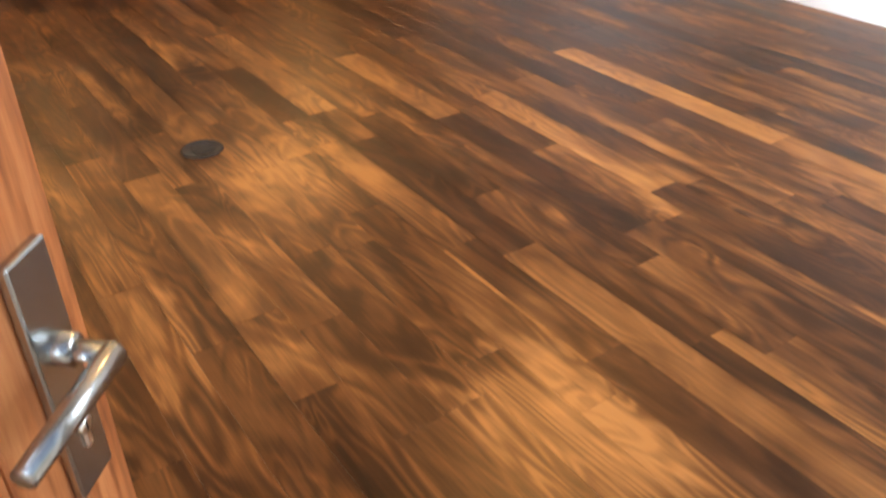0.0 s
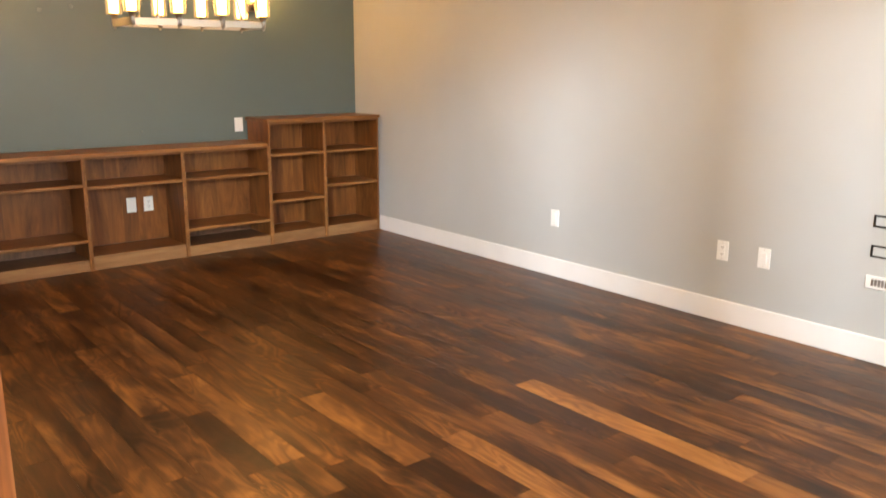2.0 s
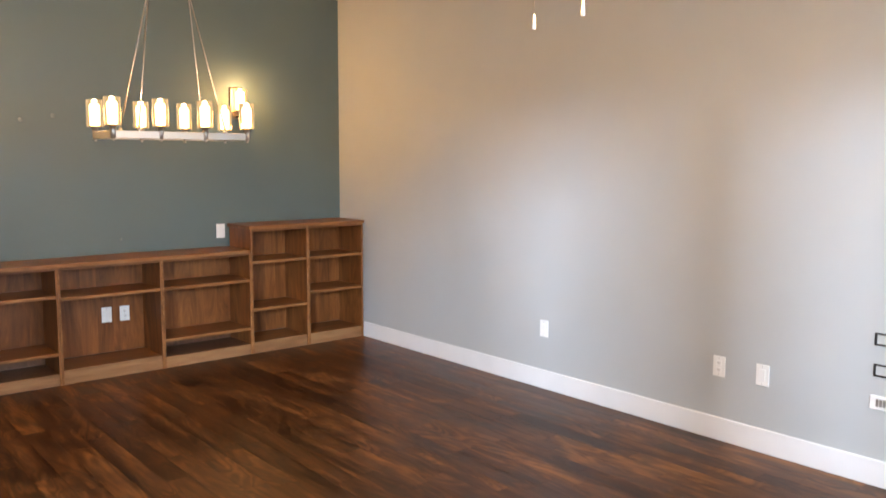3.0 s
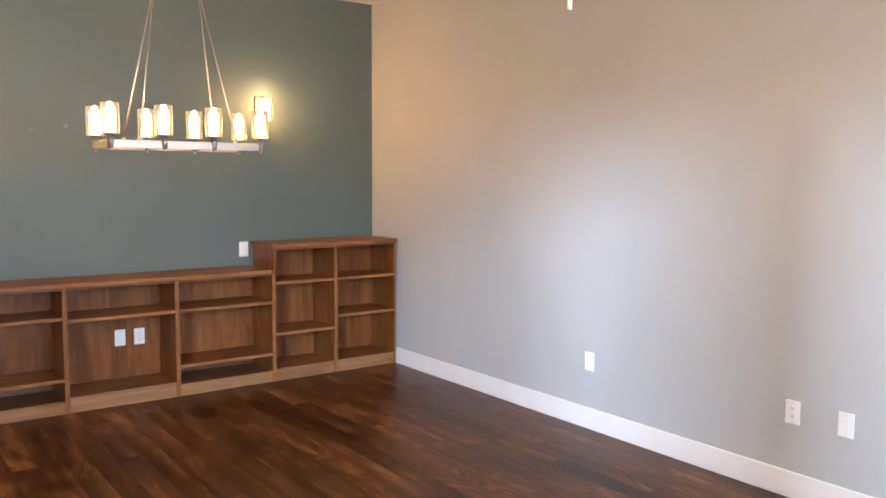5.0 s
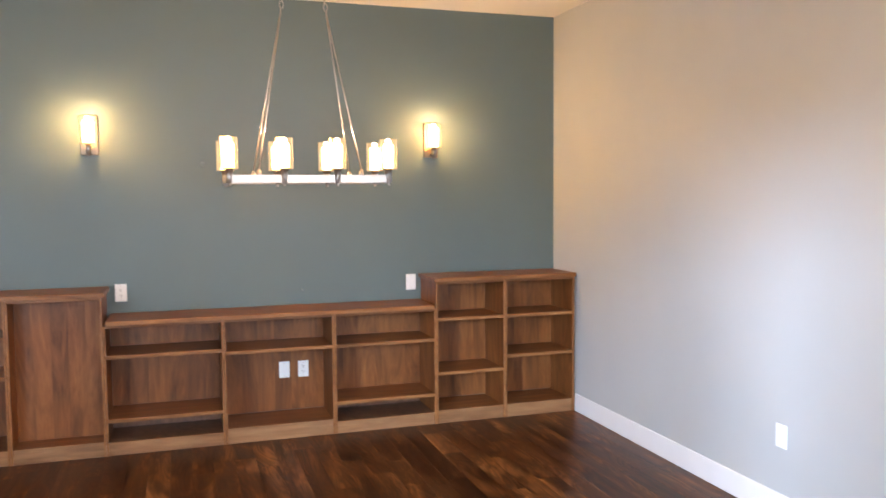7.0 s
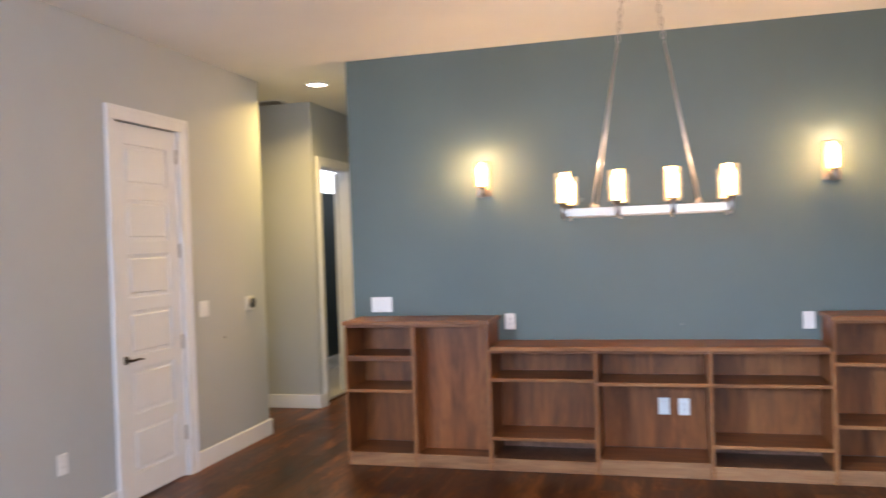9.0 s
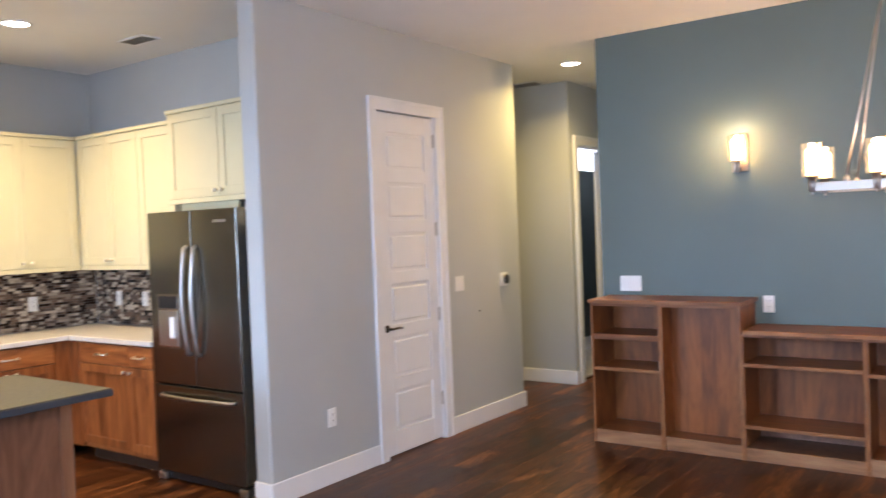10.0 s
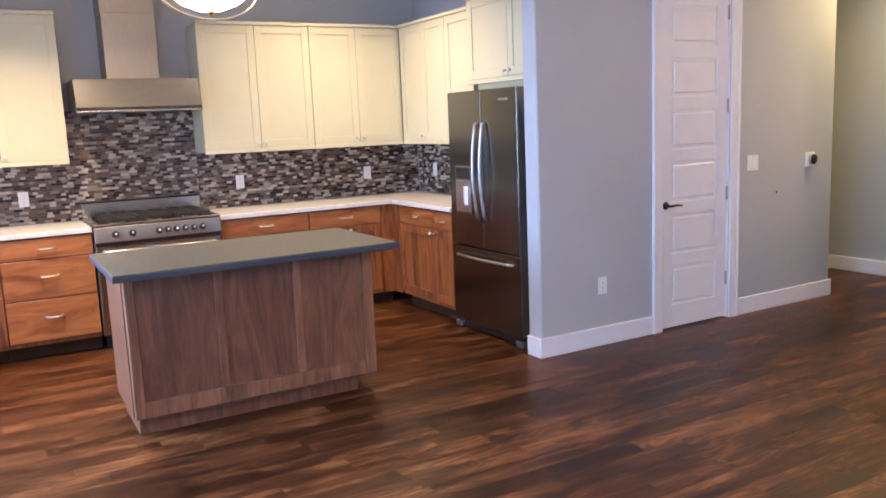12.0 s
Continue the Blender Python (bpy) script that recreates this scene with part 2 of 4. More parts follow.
M_STEEL = brushed("brushed_steel", (0.55, 0.53, 0.50), 0.30, "Y")
M_STEELX = brushed("brushed_steel_level", (0.56, 0.52, 0.45), 0.22, "X")
M_FLUE = brushed("flue_steel", (0.41, 0.37, 0.32), 0.38, "Z")
M_FRIDGE = brushed("dark_stainless", (0.225, 0.22, 0.195), 0.24, "Z")
M_HOOD = brushed("hood_steel", (0.32, 0.30, 0.265), 0.20, "X")
hood_bsdf = M_HOOD.node_tree.nodes["Principled BSDF"]
hood_bsdf.inputs["Anisotropic"].default_value = 0.8
round_z = M_HOOD.node_tree.nodes.new("ShaderNodeTangent")
round_z.direction_type, round_z.axis = "RADIAL", "Z"
M_HOOD.node_tree.links.new(round_z.outputs[0], hood_bsdf.inputs["Tangent"])
M_CHROME = plain("polished_nickel", (0.92, 0.88, 0.80), 0.28, 1.0, grain=0)
M_NICKEL = plain("satin_nickel", (0.46, 0.44, 0.41), 0.42, 1.0, grain=0)
# nickel of the pendant ring, the bowl's warm light put into its colour
M_RINGLIT = plain("pale_brass_ring", (0.78, 0.70, 0.52), 0.38, 1.0, grain=0)
M_SCPLATE = plain("sconce_bronze", (0.34, 0.25, 0.17), 0.3, 1.0, grain=0)
M_BRONZE = plain("dark_bronze", (0.06, 0.045, 0.035), 0.35, 1.0, grain=0)
M_LID = plain("worn_bronze_lid", (0.022, 0.016, 0.014), 0.6, 0.0, vary=0.3, scale=40, grain=0.02, spec=0.2)
M_IRON = plain("cast_iron", (0.02, 0.02, 0.02), 0.6, 0.3, grain=0.1)
M_GLASS = glass("clear_glass")
M_SHADE = glass("thin_shade_glass", (1.0, 0.95, 0.85), 0.0, ior=1.06, lit=0.12)
M_BULB = glow("glowing_shade", (1.0, 0.58, 0.22), 12.0)
M_TIP = glow("glowing_bulb_tip", (1.0, 0.73, 0.50), 290.0)
M_SCONCE = glow("glowing_sconce_shade", (1.0, 0.58, 0.21), 165.0)
M_BOWL = glow("glowing_bowl", (1.0, 0.72, 0.33), 11.5)
M_FANBOWL = glow("glowing_fan_bowl", (1.0, 0.62, 0.24), 92.0)
M_DISC = glow("downlight_lens", (1.0, 0.86, 0.66), 25.0)


def mosaic_material(single=False):
    m, nt, b = mat("mosaic_tile")
    geo = nt.nodes.new("ShaderNodeObjectInfo" if single else "ShaderNodeNewGeometry")
    r = ramp(nt, [(0.0, (0.026, 0.016, 0.012)), (0.20, (0.085, 0.058, 0.042)), (0.36, (0.16, 0.108, 0.076)), (0.52, (0.26, 0.205, 0.155)), (0.64, (0.115, 0.088, 0.070)), (0.76, (0.52, 0.44, 0.34)), (0.90, (0.36, 0.30, 0.235))])
    r.color_ramp.interpolation = "CONSTANT"
    nt.links.new(geo.outputs["Random" if single else "Random Per Island"], r.inputs[0])
    nt.links.new(r.outputs[0], b.inputs["Base Color"])
    b.inputs["Roughness"].default_value = 0.25
    return m


M_MOSAIC = mosaic_material()
M_TILE = mosaic_material(True)
M_GROUT = plain("mosaic_grout", (0.20, 0.19, 0.18), 0.9, grain=0.1)
M_GROUND = plain("outdoor_paving", (0.35, 0.33, 0.30), 0.9, vary=0.2, scale=2, grain=0.3, fine=40)


# ---- mesh helpers ----
def bx(bm, x0, x1, y0, y1, z0, z1, bev=0.0, seg=1):
    r = bmesh.ops.create_cube(bm, size=1.0)
    for v in r["verts"]:
        v.co = Vector((x0 + (v.co.x + 0.5) * (x1 - x0), y0 + (v.co.y + 0.5) * (y1 - y0), z0 + (v.co.z + 0.5) * (z1 - z0)))
    if bev:
        edges = list({e for v in r["verts"] for e in v.link_edges})
        bmesh.ops.bevel(bm, geom=edges, offset=bev, segments=seg, affect="EDGES", profile=0.5)
    return bm


def box(*a, **k):
    return bx(bmesh.new(), *a, **k)


def tube(bm, pts, r, seg=10, closed=False):
    """A round bar along points."""
    pts = [Vector(p) for p in pts]
    n = len(pts)
    rings = []
    up = None
    for i, p in enumerate(pts):
        a, c = pts[i - 1] if (i or closed) else p, pts[(i + 1) % n] if (i < n - 1 or closed) else p
        d = (c - a).normalized()
        if up is None:
            up = d.orthogonal().normalized()
        up = (up - d * up.dot(d)).normalized()
        side = d.cross(up)
        rr = r[i] if isinstance(r, (list, tuple)) else r
        rings.append([bm.verts.new(p + (up * math.cos(t) + side * math.sin(t)) * rr) for t in [2 * math.pi * k / seg for k in range(seg)]])
    for i in range(n if closed else n - 1):
        a, b = rings[i], rings[(i + 1) % n]
        for k in range(seg):
            bm.faces.new((a[k], b[k], b[(k + 1) % seg], a[(k + 1) % seg])).smooth = True
    if not closed:
        bm.faces.new(rings[0])
        bm.faces.new(rings[-1][::-1])
    return bm


def lathe(bm, profile, centre=(0, 0, 0), seg=24, axis="Z"):
    """Turned form from (radius, height) pairs."""
    c = Vector(centre)
    put = {"Z": lambda x, y, h: (x, y, h), "Y": lambda x, y, h: (x, h, y), "X": lambda x, y, h: (h, x, y)}[axis]
    rings = []
    for r, h in profile:
        if r < 1e-6:
            rings.append([bm.verts.new(c + Vector(put(0, 0, h)))])
        else:
            rings.append([bm.verts.new(c + Vector(put(r * math.cos(t), r * math.sin(t), h))) for t in [2 * math.pi * k / seg for k in range(seg)]])
    for a, b in zip(rings, rings[1:]):
        for k in range(seg):
            q = [a[k % len(a)], a[(k + 1) % len(a)], b[(k + 1) % len(b)], b[k % len(b)]]
            q = list(dict.fromkeys(q))
            if len(q) > 2:
                bm.faces.new(q).smooth = True
    return bm


def solid(name, bm, material):
    bmesh.ops.recalc_face_normals(bm, faces=bm.faces)
    me = bpy.data.meshes.new(name)
    bm.to_mesh(me)
    bm.free()
    me.materials.append(material)
    return me


def part(name, bm, material, parent, label=""):
    ob = new(name, solid(name, bm, material))
    ob.parent = parent
    if label:
        tagged(ob, label)
    return ob


def thing(name, place, turn, label, category, group="", kind=""):
    ob = new(name)
    ob.matrix_basis = pose(*place, 0, 0, turn)
    return tagged(ob, label, category, group, kind)


def structure(name, bm, material, label, category):
    return tagged(new(name, solid(name, bm, material)), label, category, kind="structure")


# ---- the shell ----
bm = bmesh.new()
bx(bm, -4.10, 4.55, -0.30, 9.80, -0.12, -0.018)
floor = structure("floor", bm, M_DARK, "dark walnut plank floor running through every room", "floor")

bm = bmesh.new()
bx(bm, -4.10, 4.55, -0.30, 9.80, CEIL, CEIL + 0.12)
structure("ceiling", bm, M_CEIL, "smooth off-white painted ceiling", "ceiling")

structure("wall_north", box(-0.10, 4.37, 6.70, 6.84, 0, CEIL), M_TEAL, "dark blue-grey painted accent wall", "wall")
structure("wall_east", box(4.37, 4.51, -0.14, 6.84, 0, CEIL), M_WALL, "pale grey painted plaster wall", "wall")
bm = bmesh.new()
for a in ((4.10, 5.18, 0, CEIL), (5.875, 7.11, 0, CEIL), (5.18, 5.875, 2.46, CEIL)):
    bx(bm, -1.215, -1.075, a[0], a[1], a[2], a[3])
bmesh.ops.remove_doubles(bm, verts=bm.verts, dist=0.0005)
ends = [e for e in bm.edges if abs(e.verts[0].co.z - e.verts[1].co.z) > 2.9 and (e.verts[0].co.y < 4.11 or e.verts[0].co.y > 7.10)]
bmesh.ops.bevel(bm, geom=ends, offset=0.018, segments=4, affect="EDGES", profile=0.5)
structure("wall_pantry", bm, M_WALL, "pale grey partition wall with rounded plaster corners", "wall")
structure("wall_pantry_north", box(-3.0, -1.215, 6.97, 7.11, 0, CEIL), M_WALL, "pale grey corridor wall", "wall")
structure("wall_kitchen_west", box(-4.04, -3.90, -0.14, 4.90, 0, CEIL), M_WALL, "pale grey kitchen wall", "wall")
structure("wall_kitchen_north", box(-3.90, -1.215, 4.76, 4.90, 0, CEIL), M_WALL, "pale grey kitchen wall behind the refrigerator", "wall")
bm = box(-3.14, -1.08, 8.17, 8.31, 0, CEIL)
structure("wall_corridor", bm, M_WALL, "pale grey corridor wall", "wall")
bm = bmesh.new()
for a in ((8.31, 8.34, 0, CEIL), (9.10, 9.66, 0, CEIL), (8.34, 9.10, 2.42, CEIL)):
    bx(bm, -1.20, -1.08, a[0], a[1], a[2], a[3])
structure("wall_hall_west", bm, M_WALL, "pale grey hall wall with a doorway", "wall")
structure("wall_hall_east", box(-0.10, 0.04, 6.84, 9.66, 0, CEIL), M_WALL, "pale grey hall wall", "wall")
structure("wall_hall_north", box(-1.08, 0.04, 9.66, 9.80, 0, CEIL), M_WALL, "pale grey wall closing the hall", "wall")
structure("wall_corridor_west", box(-3.14, -3.0, 7.11, 8.17, 0, CEIL), M_WALL, "pale grey wall closing the corridor", "wall")
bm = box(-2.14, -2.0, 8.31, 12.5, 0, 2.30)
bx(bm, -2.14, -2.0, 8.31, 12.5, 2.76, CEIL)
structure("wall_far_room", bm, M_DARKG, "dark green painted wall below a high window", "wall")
structure("wall_far_room_north", box(-3.14, -1.08, 12.5, 12.64, 0, CEIL), M_WALL, "pale grey wall of the far room", "wall")
structure("wall_far_room_east", box(-1.20, -1.08, 9.66, 12.5, 0, CEIL), M_WALL, "pale grey wall of the far room", "wall")
structure("far_room_ceiling", box(-3.14, -1.08, 9.80, 12.64, CEIL, CEIL + 0.12), M_CEIL, "off-white ceiling of the far room", "ceiling")
M_SKYPANE = glow("bright_sky", (0.95, 0.98, 1.0), 2.2)
structure("backdrop", box(-2.62, -2.60, 8.35, 12.4, 2.0, 2.98), M_SKYPANE, "bright overcast sky beyond the high window", "sky")
structure("far_room_floor", box(-2.0, -1.20, 8.31, 12.5, -0.018, 0.002), M_QUARTZ, "pale tiled floor of the far room", "floor")

bm = bmesh.new()
for a in ((-4.04, -3.35, 0, CEIL), (-3.35, -2.10, 0, 1.05), (-3.35, -2.10, 2.15, CEIL), (-2.10, -1.90, 0, CEIL), (-1.90, -0.60, 0, 0.08), (-1.90, -0.60, 2.40, CEIL), (-0.60, -0.42, 0, CEIL), (-0.42, 0.58, 2.46, CEIL), (0.58, 1.10, 0, CEIL), (1.10, 4.00, 0, 0.12), (1.10, 4.00, 2.40, CEIL), (4.00, 4.37, 0, CEIL)):
    bx(bm, a[0], a[1], -0.14, 0.0, a[2], a[3])
structure("wall_south", bm, M_WALL, "pale grey outer wall with glazed openings", "wall")
structure("ground", box(-60, 60, -90, -0.30, -0.20, -0.05), M_GROUND, "pale outdoor paving before the entrance", "ground")


def window(name, x0, x1, z0, z1, mullions, label):
    w = thing(name, (x0, -0.07, z0), 0, label, "window", kind="structure")
    wd, ht = x1 - x0, z1 - z0
    for a in ((0, wd, 0, 0.05), (0, wd, ht - 0.05, ht), (0, 0.05, 0.05, ht - 0.05), (wd - 0.05, wd, 0.05, ht - 0.05)):
        part("window_frame", box(a[0], a[1], -0.04, 0.04, a[2], a[3], bev=0.004), M_TRIM, w)
    xs = [0.05 + (wd - 0.1) * i / (mullions + 1) for i in range(mullions + 2)]
    for x in xs[1:-1]:
        part("mullion", box(x - 0.02, x + 0.02, -0.03, 0.03, 0.05, ht - 0.05, bev=0.003), M_TRIM, w)
    for a, b in zip(xs, xs[1:]):
        p = part("pane", box(a, b, -0.004, 0.004, 0.05, ht - 0.05), M_GLASS, w)
        p.visible_shadow = False


window("window_1", 1.10, 4.00, 0.12, 2.40, 3, "wide white-framed window in the outer wall")
window("window_2", -3.35, -2.10, 1.05, 2.15, 1, "white-framed kitchen window")
# window_3 is never in view, added as an opening for more daylight
window("window_3", -1.90, -0.60, 0.08, 2.40, 1, "unseen tall glazed side light, added to let daylight in")


def baseboard(x0, y0, x1, y1, nx, ny, h=0.135, t=0.015):
    """A skirting board along a wall line, standing proud along (nx, ny)."""
    bm = bmesh.new()
    lo = (min(x0, x1, x0 + nx * t, x1 + nx * t), min(y0, y1, y0 + ny * t, y1 + ny * t))
    hi = (max(x0, x1, x0 + nx * t, x1 + nx * t), max(y0, y1, y0 + ny * t, y1 + ny * t))
    bx(bm, lo[0], hi[0], lo[1], hi[1], 0.0, h, bev=0.005, seg=2)
    structure("baseboard", bm, M_TRIM, "white painted skirting board", "skirting")


baseboard(4.37, 0.02, 4.37, 6.30, -1, 0)
baseboard(-1.075, 4.086, -1.075, 5.088, 1, 0)
baseboard(-1.075, 5.968, -1.075, 7.124, 1, 0)
baseboard(-1.215, 4.10, -1.075, 4.10, 0, -1)
baseboard(-1.215, 7.11, -1.075, 7.11, 0, 1)
baseboard(-3.0, 8.17, -1.066, 8.17, 0, -1)
baseboard(-1.08, 8.17, -1.08, 8.25, 1, 0)
baseboard(-2.0, 8.31, -2.0, 12.4, 1, 0, 0.16)
baseboard(0.60, 0.0, 4.35, 0.0, 0, 1)


# ---- built-in bookcases along the accent wall ----
def shelf_unit(x0, x1, height, shelves, kick, back_z, label, thick=(), back=0.385):
    """One open bookcase: thin uprights, shelves, plinth rail and a boarded back, below a shared top."""
    w, d, e = x1 - x0, 0.385, 0.0135
    u = thing("bookcase", (x0, 6.305, 0), 0, label, "bookcase", "built-in bookcases")
    part("side_panel", box(0, e, 0, d, 0, height - 0.03, bev=0.001), M_BOOK, u)
    part("side_panel", box(w - e, w, 0, d, 0, height - 0.03, bev=0.001), M_BOOK, u)
    for a in ((0, e), (w - e, w)):
        part("front_edge", box(a[0], a[1], -0.005, 0.0, 0, height - 0.03, bev=0.001), M_BOOKE, u)
    part("top_rail", box(e, w - e, 0.0, 0.02, height - 0.048, height - 0.03, bev=0.002), M_BOOKX, u)
    part("plinth", box(e, w - e, 0.004, 0.024, 0.0, kick, bev=0.002), M_PLINTH, u, "pale worn plinth board")
    n = max(3, round(w / 0.115))
    zb = back_z if back_z else kick
    for i in range(n):
        a, b = e + (w - 2 * e) * i / n, e + (w - 2 * e) * (i + 1) / n
        part("back_board", box(a, b, back - 0.012, back - 0.004, zb, height - 0.03), M_BOOK, u)
    # gap under the low shelf: its shade is put into a darker wood
    if back_z:
        part("lower_back", box(e, w - e, d - 0.006, d - 0.002, 0.0, zb), M_ISLE, u)
    part("bottom_shelf", box(e, w - e, 0.024, d - 0.012, kick - 0.022, kick - 0.002, bev=0.002), M_BOOKX if not back_z else M_ISLE, u)
    for k, z in enumerate(shelves):
        h = 0.042 if k in thick else 0.02
        part("shelf", box(e, w - e, 0.008, d - 0.012, z - h, z, bev=0.002), M_BOOKX, u)
        if not k in thick:
            part("shelf_lip", box(e, w - e, 0.0, 0.008, z - 0.023, z + 0.001, bev=0.002), M_BOOKE, u)
    return u


def ledge_board(x0, x1, height, label):
    """One long board over neighbouring bookcases, with a moulded front edge."""
    t = thing("ledge", (x0, 6.305, 0), 0, label, "ledge", "ledges over the bookcases")
    part("board", box(0, x1 - x0, -0.018, 0.385, height - 0.029, height, bev=0.002), M_BOOKX, t)
    part("front_edge", box(0, x1 - x0, -0.024, -0.018, height - 0.028, height - 0.001, bev=0.002), M_BOOKE, t)


TALL = "tall open wooden bookcase with empty shelves against the accent wall"
LOW = "low open wooden bookcase with empty shelves against the accent wall"
shelf_unit(-0.025, 0.497, 1.052, (0.800, 0.555), 0.095, 0, TALL, (0,))
shelf_unit(0.499, 1.045, 1.052, (), 0.095, 0, "tall wooden bookcase bay without shelves", (), 0.20)
shelf_unit(1.047, 1.781, 0.868, (0.645, 0.235), 0.085, 0.14, LOW)
shelf_unit(1.783, 2.516, 0.868, (0.625,), 0.105, 0, "low open wooden bookcase with two outlets in its back")
shelf_unit(2.518, 3.253, 0.868, (0.625, 0.225), 0.085, 0.14, LOW)
shelf_unit(3.255, 3.787, 1.060, (0.768, 0.375), 0.095, 0, TALL)
shelf_unit(3.789, 4.352, 1.060, (0.768, 0.468), 0.095, 0, TALL)
ledge_board(-0.037, 1.063, 1.052, "wooden ledge board over the tall bookcase bays")
ledge_board(1.064, 3.236, 0.868, "long wooden ledge board over the low bookcases")
ledge_board(3.237, 4.358, 1.060, "wooden ledge board over the tall bookcases in the corner")


# ---- wall plates ----
def plate(place, turn, w, h, kind, label, name="outlet", category="outlet", material=None):
    """A cover plate, local front facing -y."""
    p = thing(name, place, turn, label, category, "wall plates")
    part("cover", box(-w / 2, w / 2, -0.006, 0.001, -h / 2, h / 2, bev=0.0025, seg=2), material or M_PLATE, p)
    if kind == "duplex":
        for z in (-0.02, 0.02):
            s = part("socket", box(-0.017, 0.017, -0.008, -0.005, z - 0.014, z + 0.014, bev=0.003), M_PLATE, p)
            for x in (-0.006, 0.006):
                part("slot", box(x - 0.0012, x + 0.0012, -0.0086, -0.0078, z - 0.002, z + 0.007), M_DARK, s)
            part("ground_hole", box(-0.002, 0.002, -0.0086, -0.0078, z - 0.010, z - 0.006), M_DARK, s)
    elif kind == "rocker":
        n = 1 if w < 0.09 else round(w / 0.046) - 1
        for i in range(n):
            x = (i - (n - 1) / 2) * 0.046
            part("rocker", box(x - 0.0165, x + 0.0165, -0.0095, -0.005, -0.033, 0.033, bev=0.002), M_PLATE, p)
    for z in ((-h / 2 + 0.012, h / 2 - 0.012)):
        part("screw", lathe(bmesh.new(), [(0, -0.0068), (0.003, -0.0068), (0.003, -0.0055), (0, -0.0055)], (0, 0, z), 8, "Y"), M_NICKEL, p)
    return p


OUT = "white duplex outlet plate on the wall"
BLANK = "white blank wall plate"
plate((0.132, 6.70, 1.140), 0, 0.168, 0.117, "rocker", "wide white switch plate with three rockers above the bookcase", "light_switch", "switch")
plate((1.135, 6.70, 1.003), 0, 0.075, 0.118, "duplex", OUT + " above the low bookcase")
plate((3.180, 6.70, 0.997), 0, 0.075, 0.118, "rocker", "white switch plate above the low bookcase", "light_switch", "switch")
plate((2.218, 6.678, 0.400), 0, 0.075, 0.118, "rocker", "white cable plate in the bookcase back", "cable_plate", "wall plate")
plate((2.354, 6.678, 0.398), 0, 0.075, 0.118, "duplex", "white duplex outlet in the bookcase back")
plate((4.37, 4.097, 0.428), -90, 0.075, 0.118, "rocker", BLANK, "wall_plate", "wall plate")
plate((4.37, 2.744, 0.431), -90, 0.075, 0.118, "duplex", OUT)
plate((4.37, 2.481, 0.433), -90, 0.075, 0.118, "rocker", "white wall plate beside the duplex outlet", "wall_plate", "wall plate")
plate((-1.075, 4.628, 0.422), 90, 0.075, 0.118, "duplex", OUT + " beside the pantry door")
plate((-1.075, 6.136, 1.172), 90, 0.118, 0.117, "rocker", "white double switch plate beside the pantry door", "light_switch", "switch")
for y, z in ((1.86, 0.735), (1.858, 0.58)):
    b = thing("low_voltage_bracket", (4.37, y, z), -90, "open black low-voltage wall box without a cover", "wall box", "wall boxes")
    for a in ((-0.055, 0.055, 0.022, 0.032), (-0.055, 0.055, -0.032, -0.022), (-0.055, -0.043, -0.022, 0.022), (0.043, 0.055, -0.022, 0.022)):
        part("rim", box(a[0], a[1], -0.005, 0.001, a[2], a[3], bev=0.002), M_BLACK, b)
    part("cavity", box(-0.043, 0.043, -0.002, 0.001, -0.022, 0.022), M_WALL, b)
v = thing("wall_vent_plate", (4.37, 1.85, 0.42), -90, "white wall plate with a grey slotted insert", "wall plate", "wall boxes")
part("cover", box(-0.07, 0.07, -0.008, 0.001, -0.035, 0.035, bev=0.003), M_PLATE, v)
for i in range(5):
    part("slot", box(-0.04 + i * 0.017, -0.028 + i * 0.017, -0.0088, -0.007, -0.018, 0.018), M_NICKEL, v)

k = thing("wall_hook", (2.357, 6.70, 0.975), 0, "small pale cable stub sticking out of the accent wall", "wall hook")
part("stub", lathe(bmesh.new(), [(0, -0.014), (0.005, -0.013), (0.007, -0.004), (0.010, 0.001), (0, 0.001)], (0, 0, 0), 12, "Y"), M_PATCH, k)
t = thing("thermostat", (-1.075, 6.812, 1.160), 90, "round dark thermostat on a square white wall plate", "thermostat")
part("backplate", box(-0.06, 0.06, -0.008, 0.001, -0.058, 0.058, bev=0.004, seg=2), M_PLATE, t)
part("dial", lathe(bmesh.new(), [(0, -0.036), (0.036, -0.036), (0.040, -0.032), (0.040, -0.010), (0.036, -0.007), (0, -0.007)], (0.015, 0, 0), 32, "Y"), M_BLACK, t, "black glass thermostat dial")
part("ring", lathe(bmesh.new(), [(0.0405, -0.030), (0.0425, -0.028), (0.0425, -0.012), (0.0405, -0.010)], (0.015, 0, 0), 32, "Y"), M_NICKEL, t)
for x, z in ((1.690, 1.876), (1.908, 1.911)):
    a = thing("wall_patch", (x, 6.70, z), 0, "small round filler patch on the accent wall", "wall patch", "wall patches")
    part("filler", lathe(bmesh.new(), [(0, -0.003), (0.014, -0.002), (0.019, 0.001), (0, 0.001)], (0, 0, 0), 16, "Y"), M_PATCH, a)
h = thing("wall_hole", (-1.075, 6.42, 0.925), 90, "small dark screw anchor stuck in the grey wall", "wall anchor")
part("anchor", lathe(bmesh.new(), [(0, -0.003), (0.008, -0.003), (0.009, 0.001), (0, 0.001)], (0, 0, 0), 10, "Y"), M_BLACK, h)


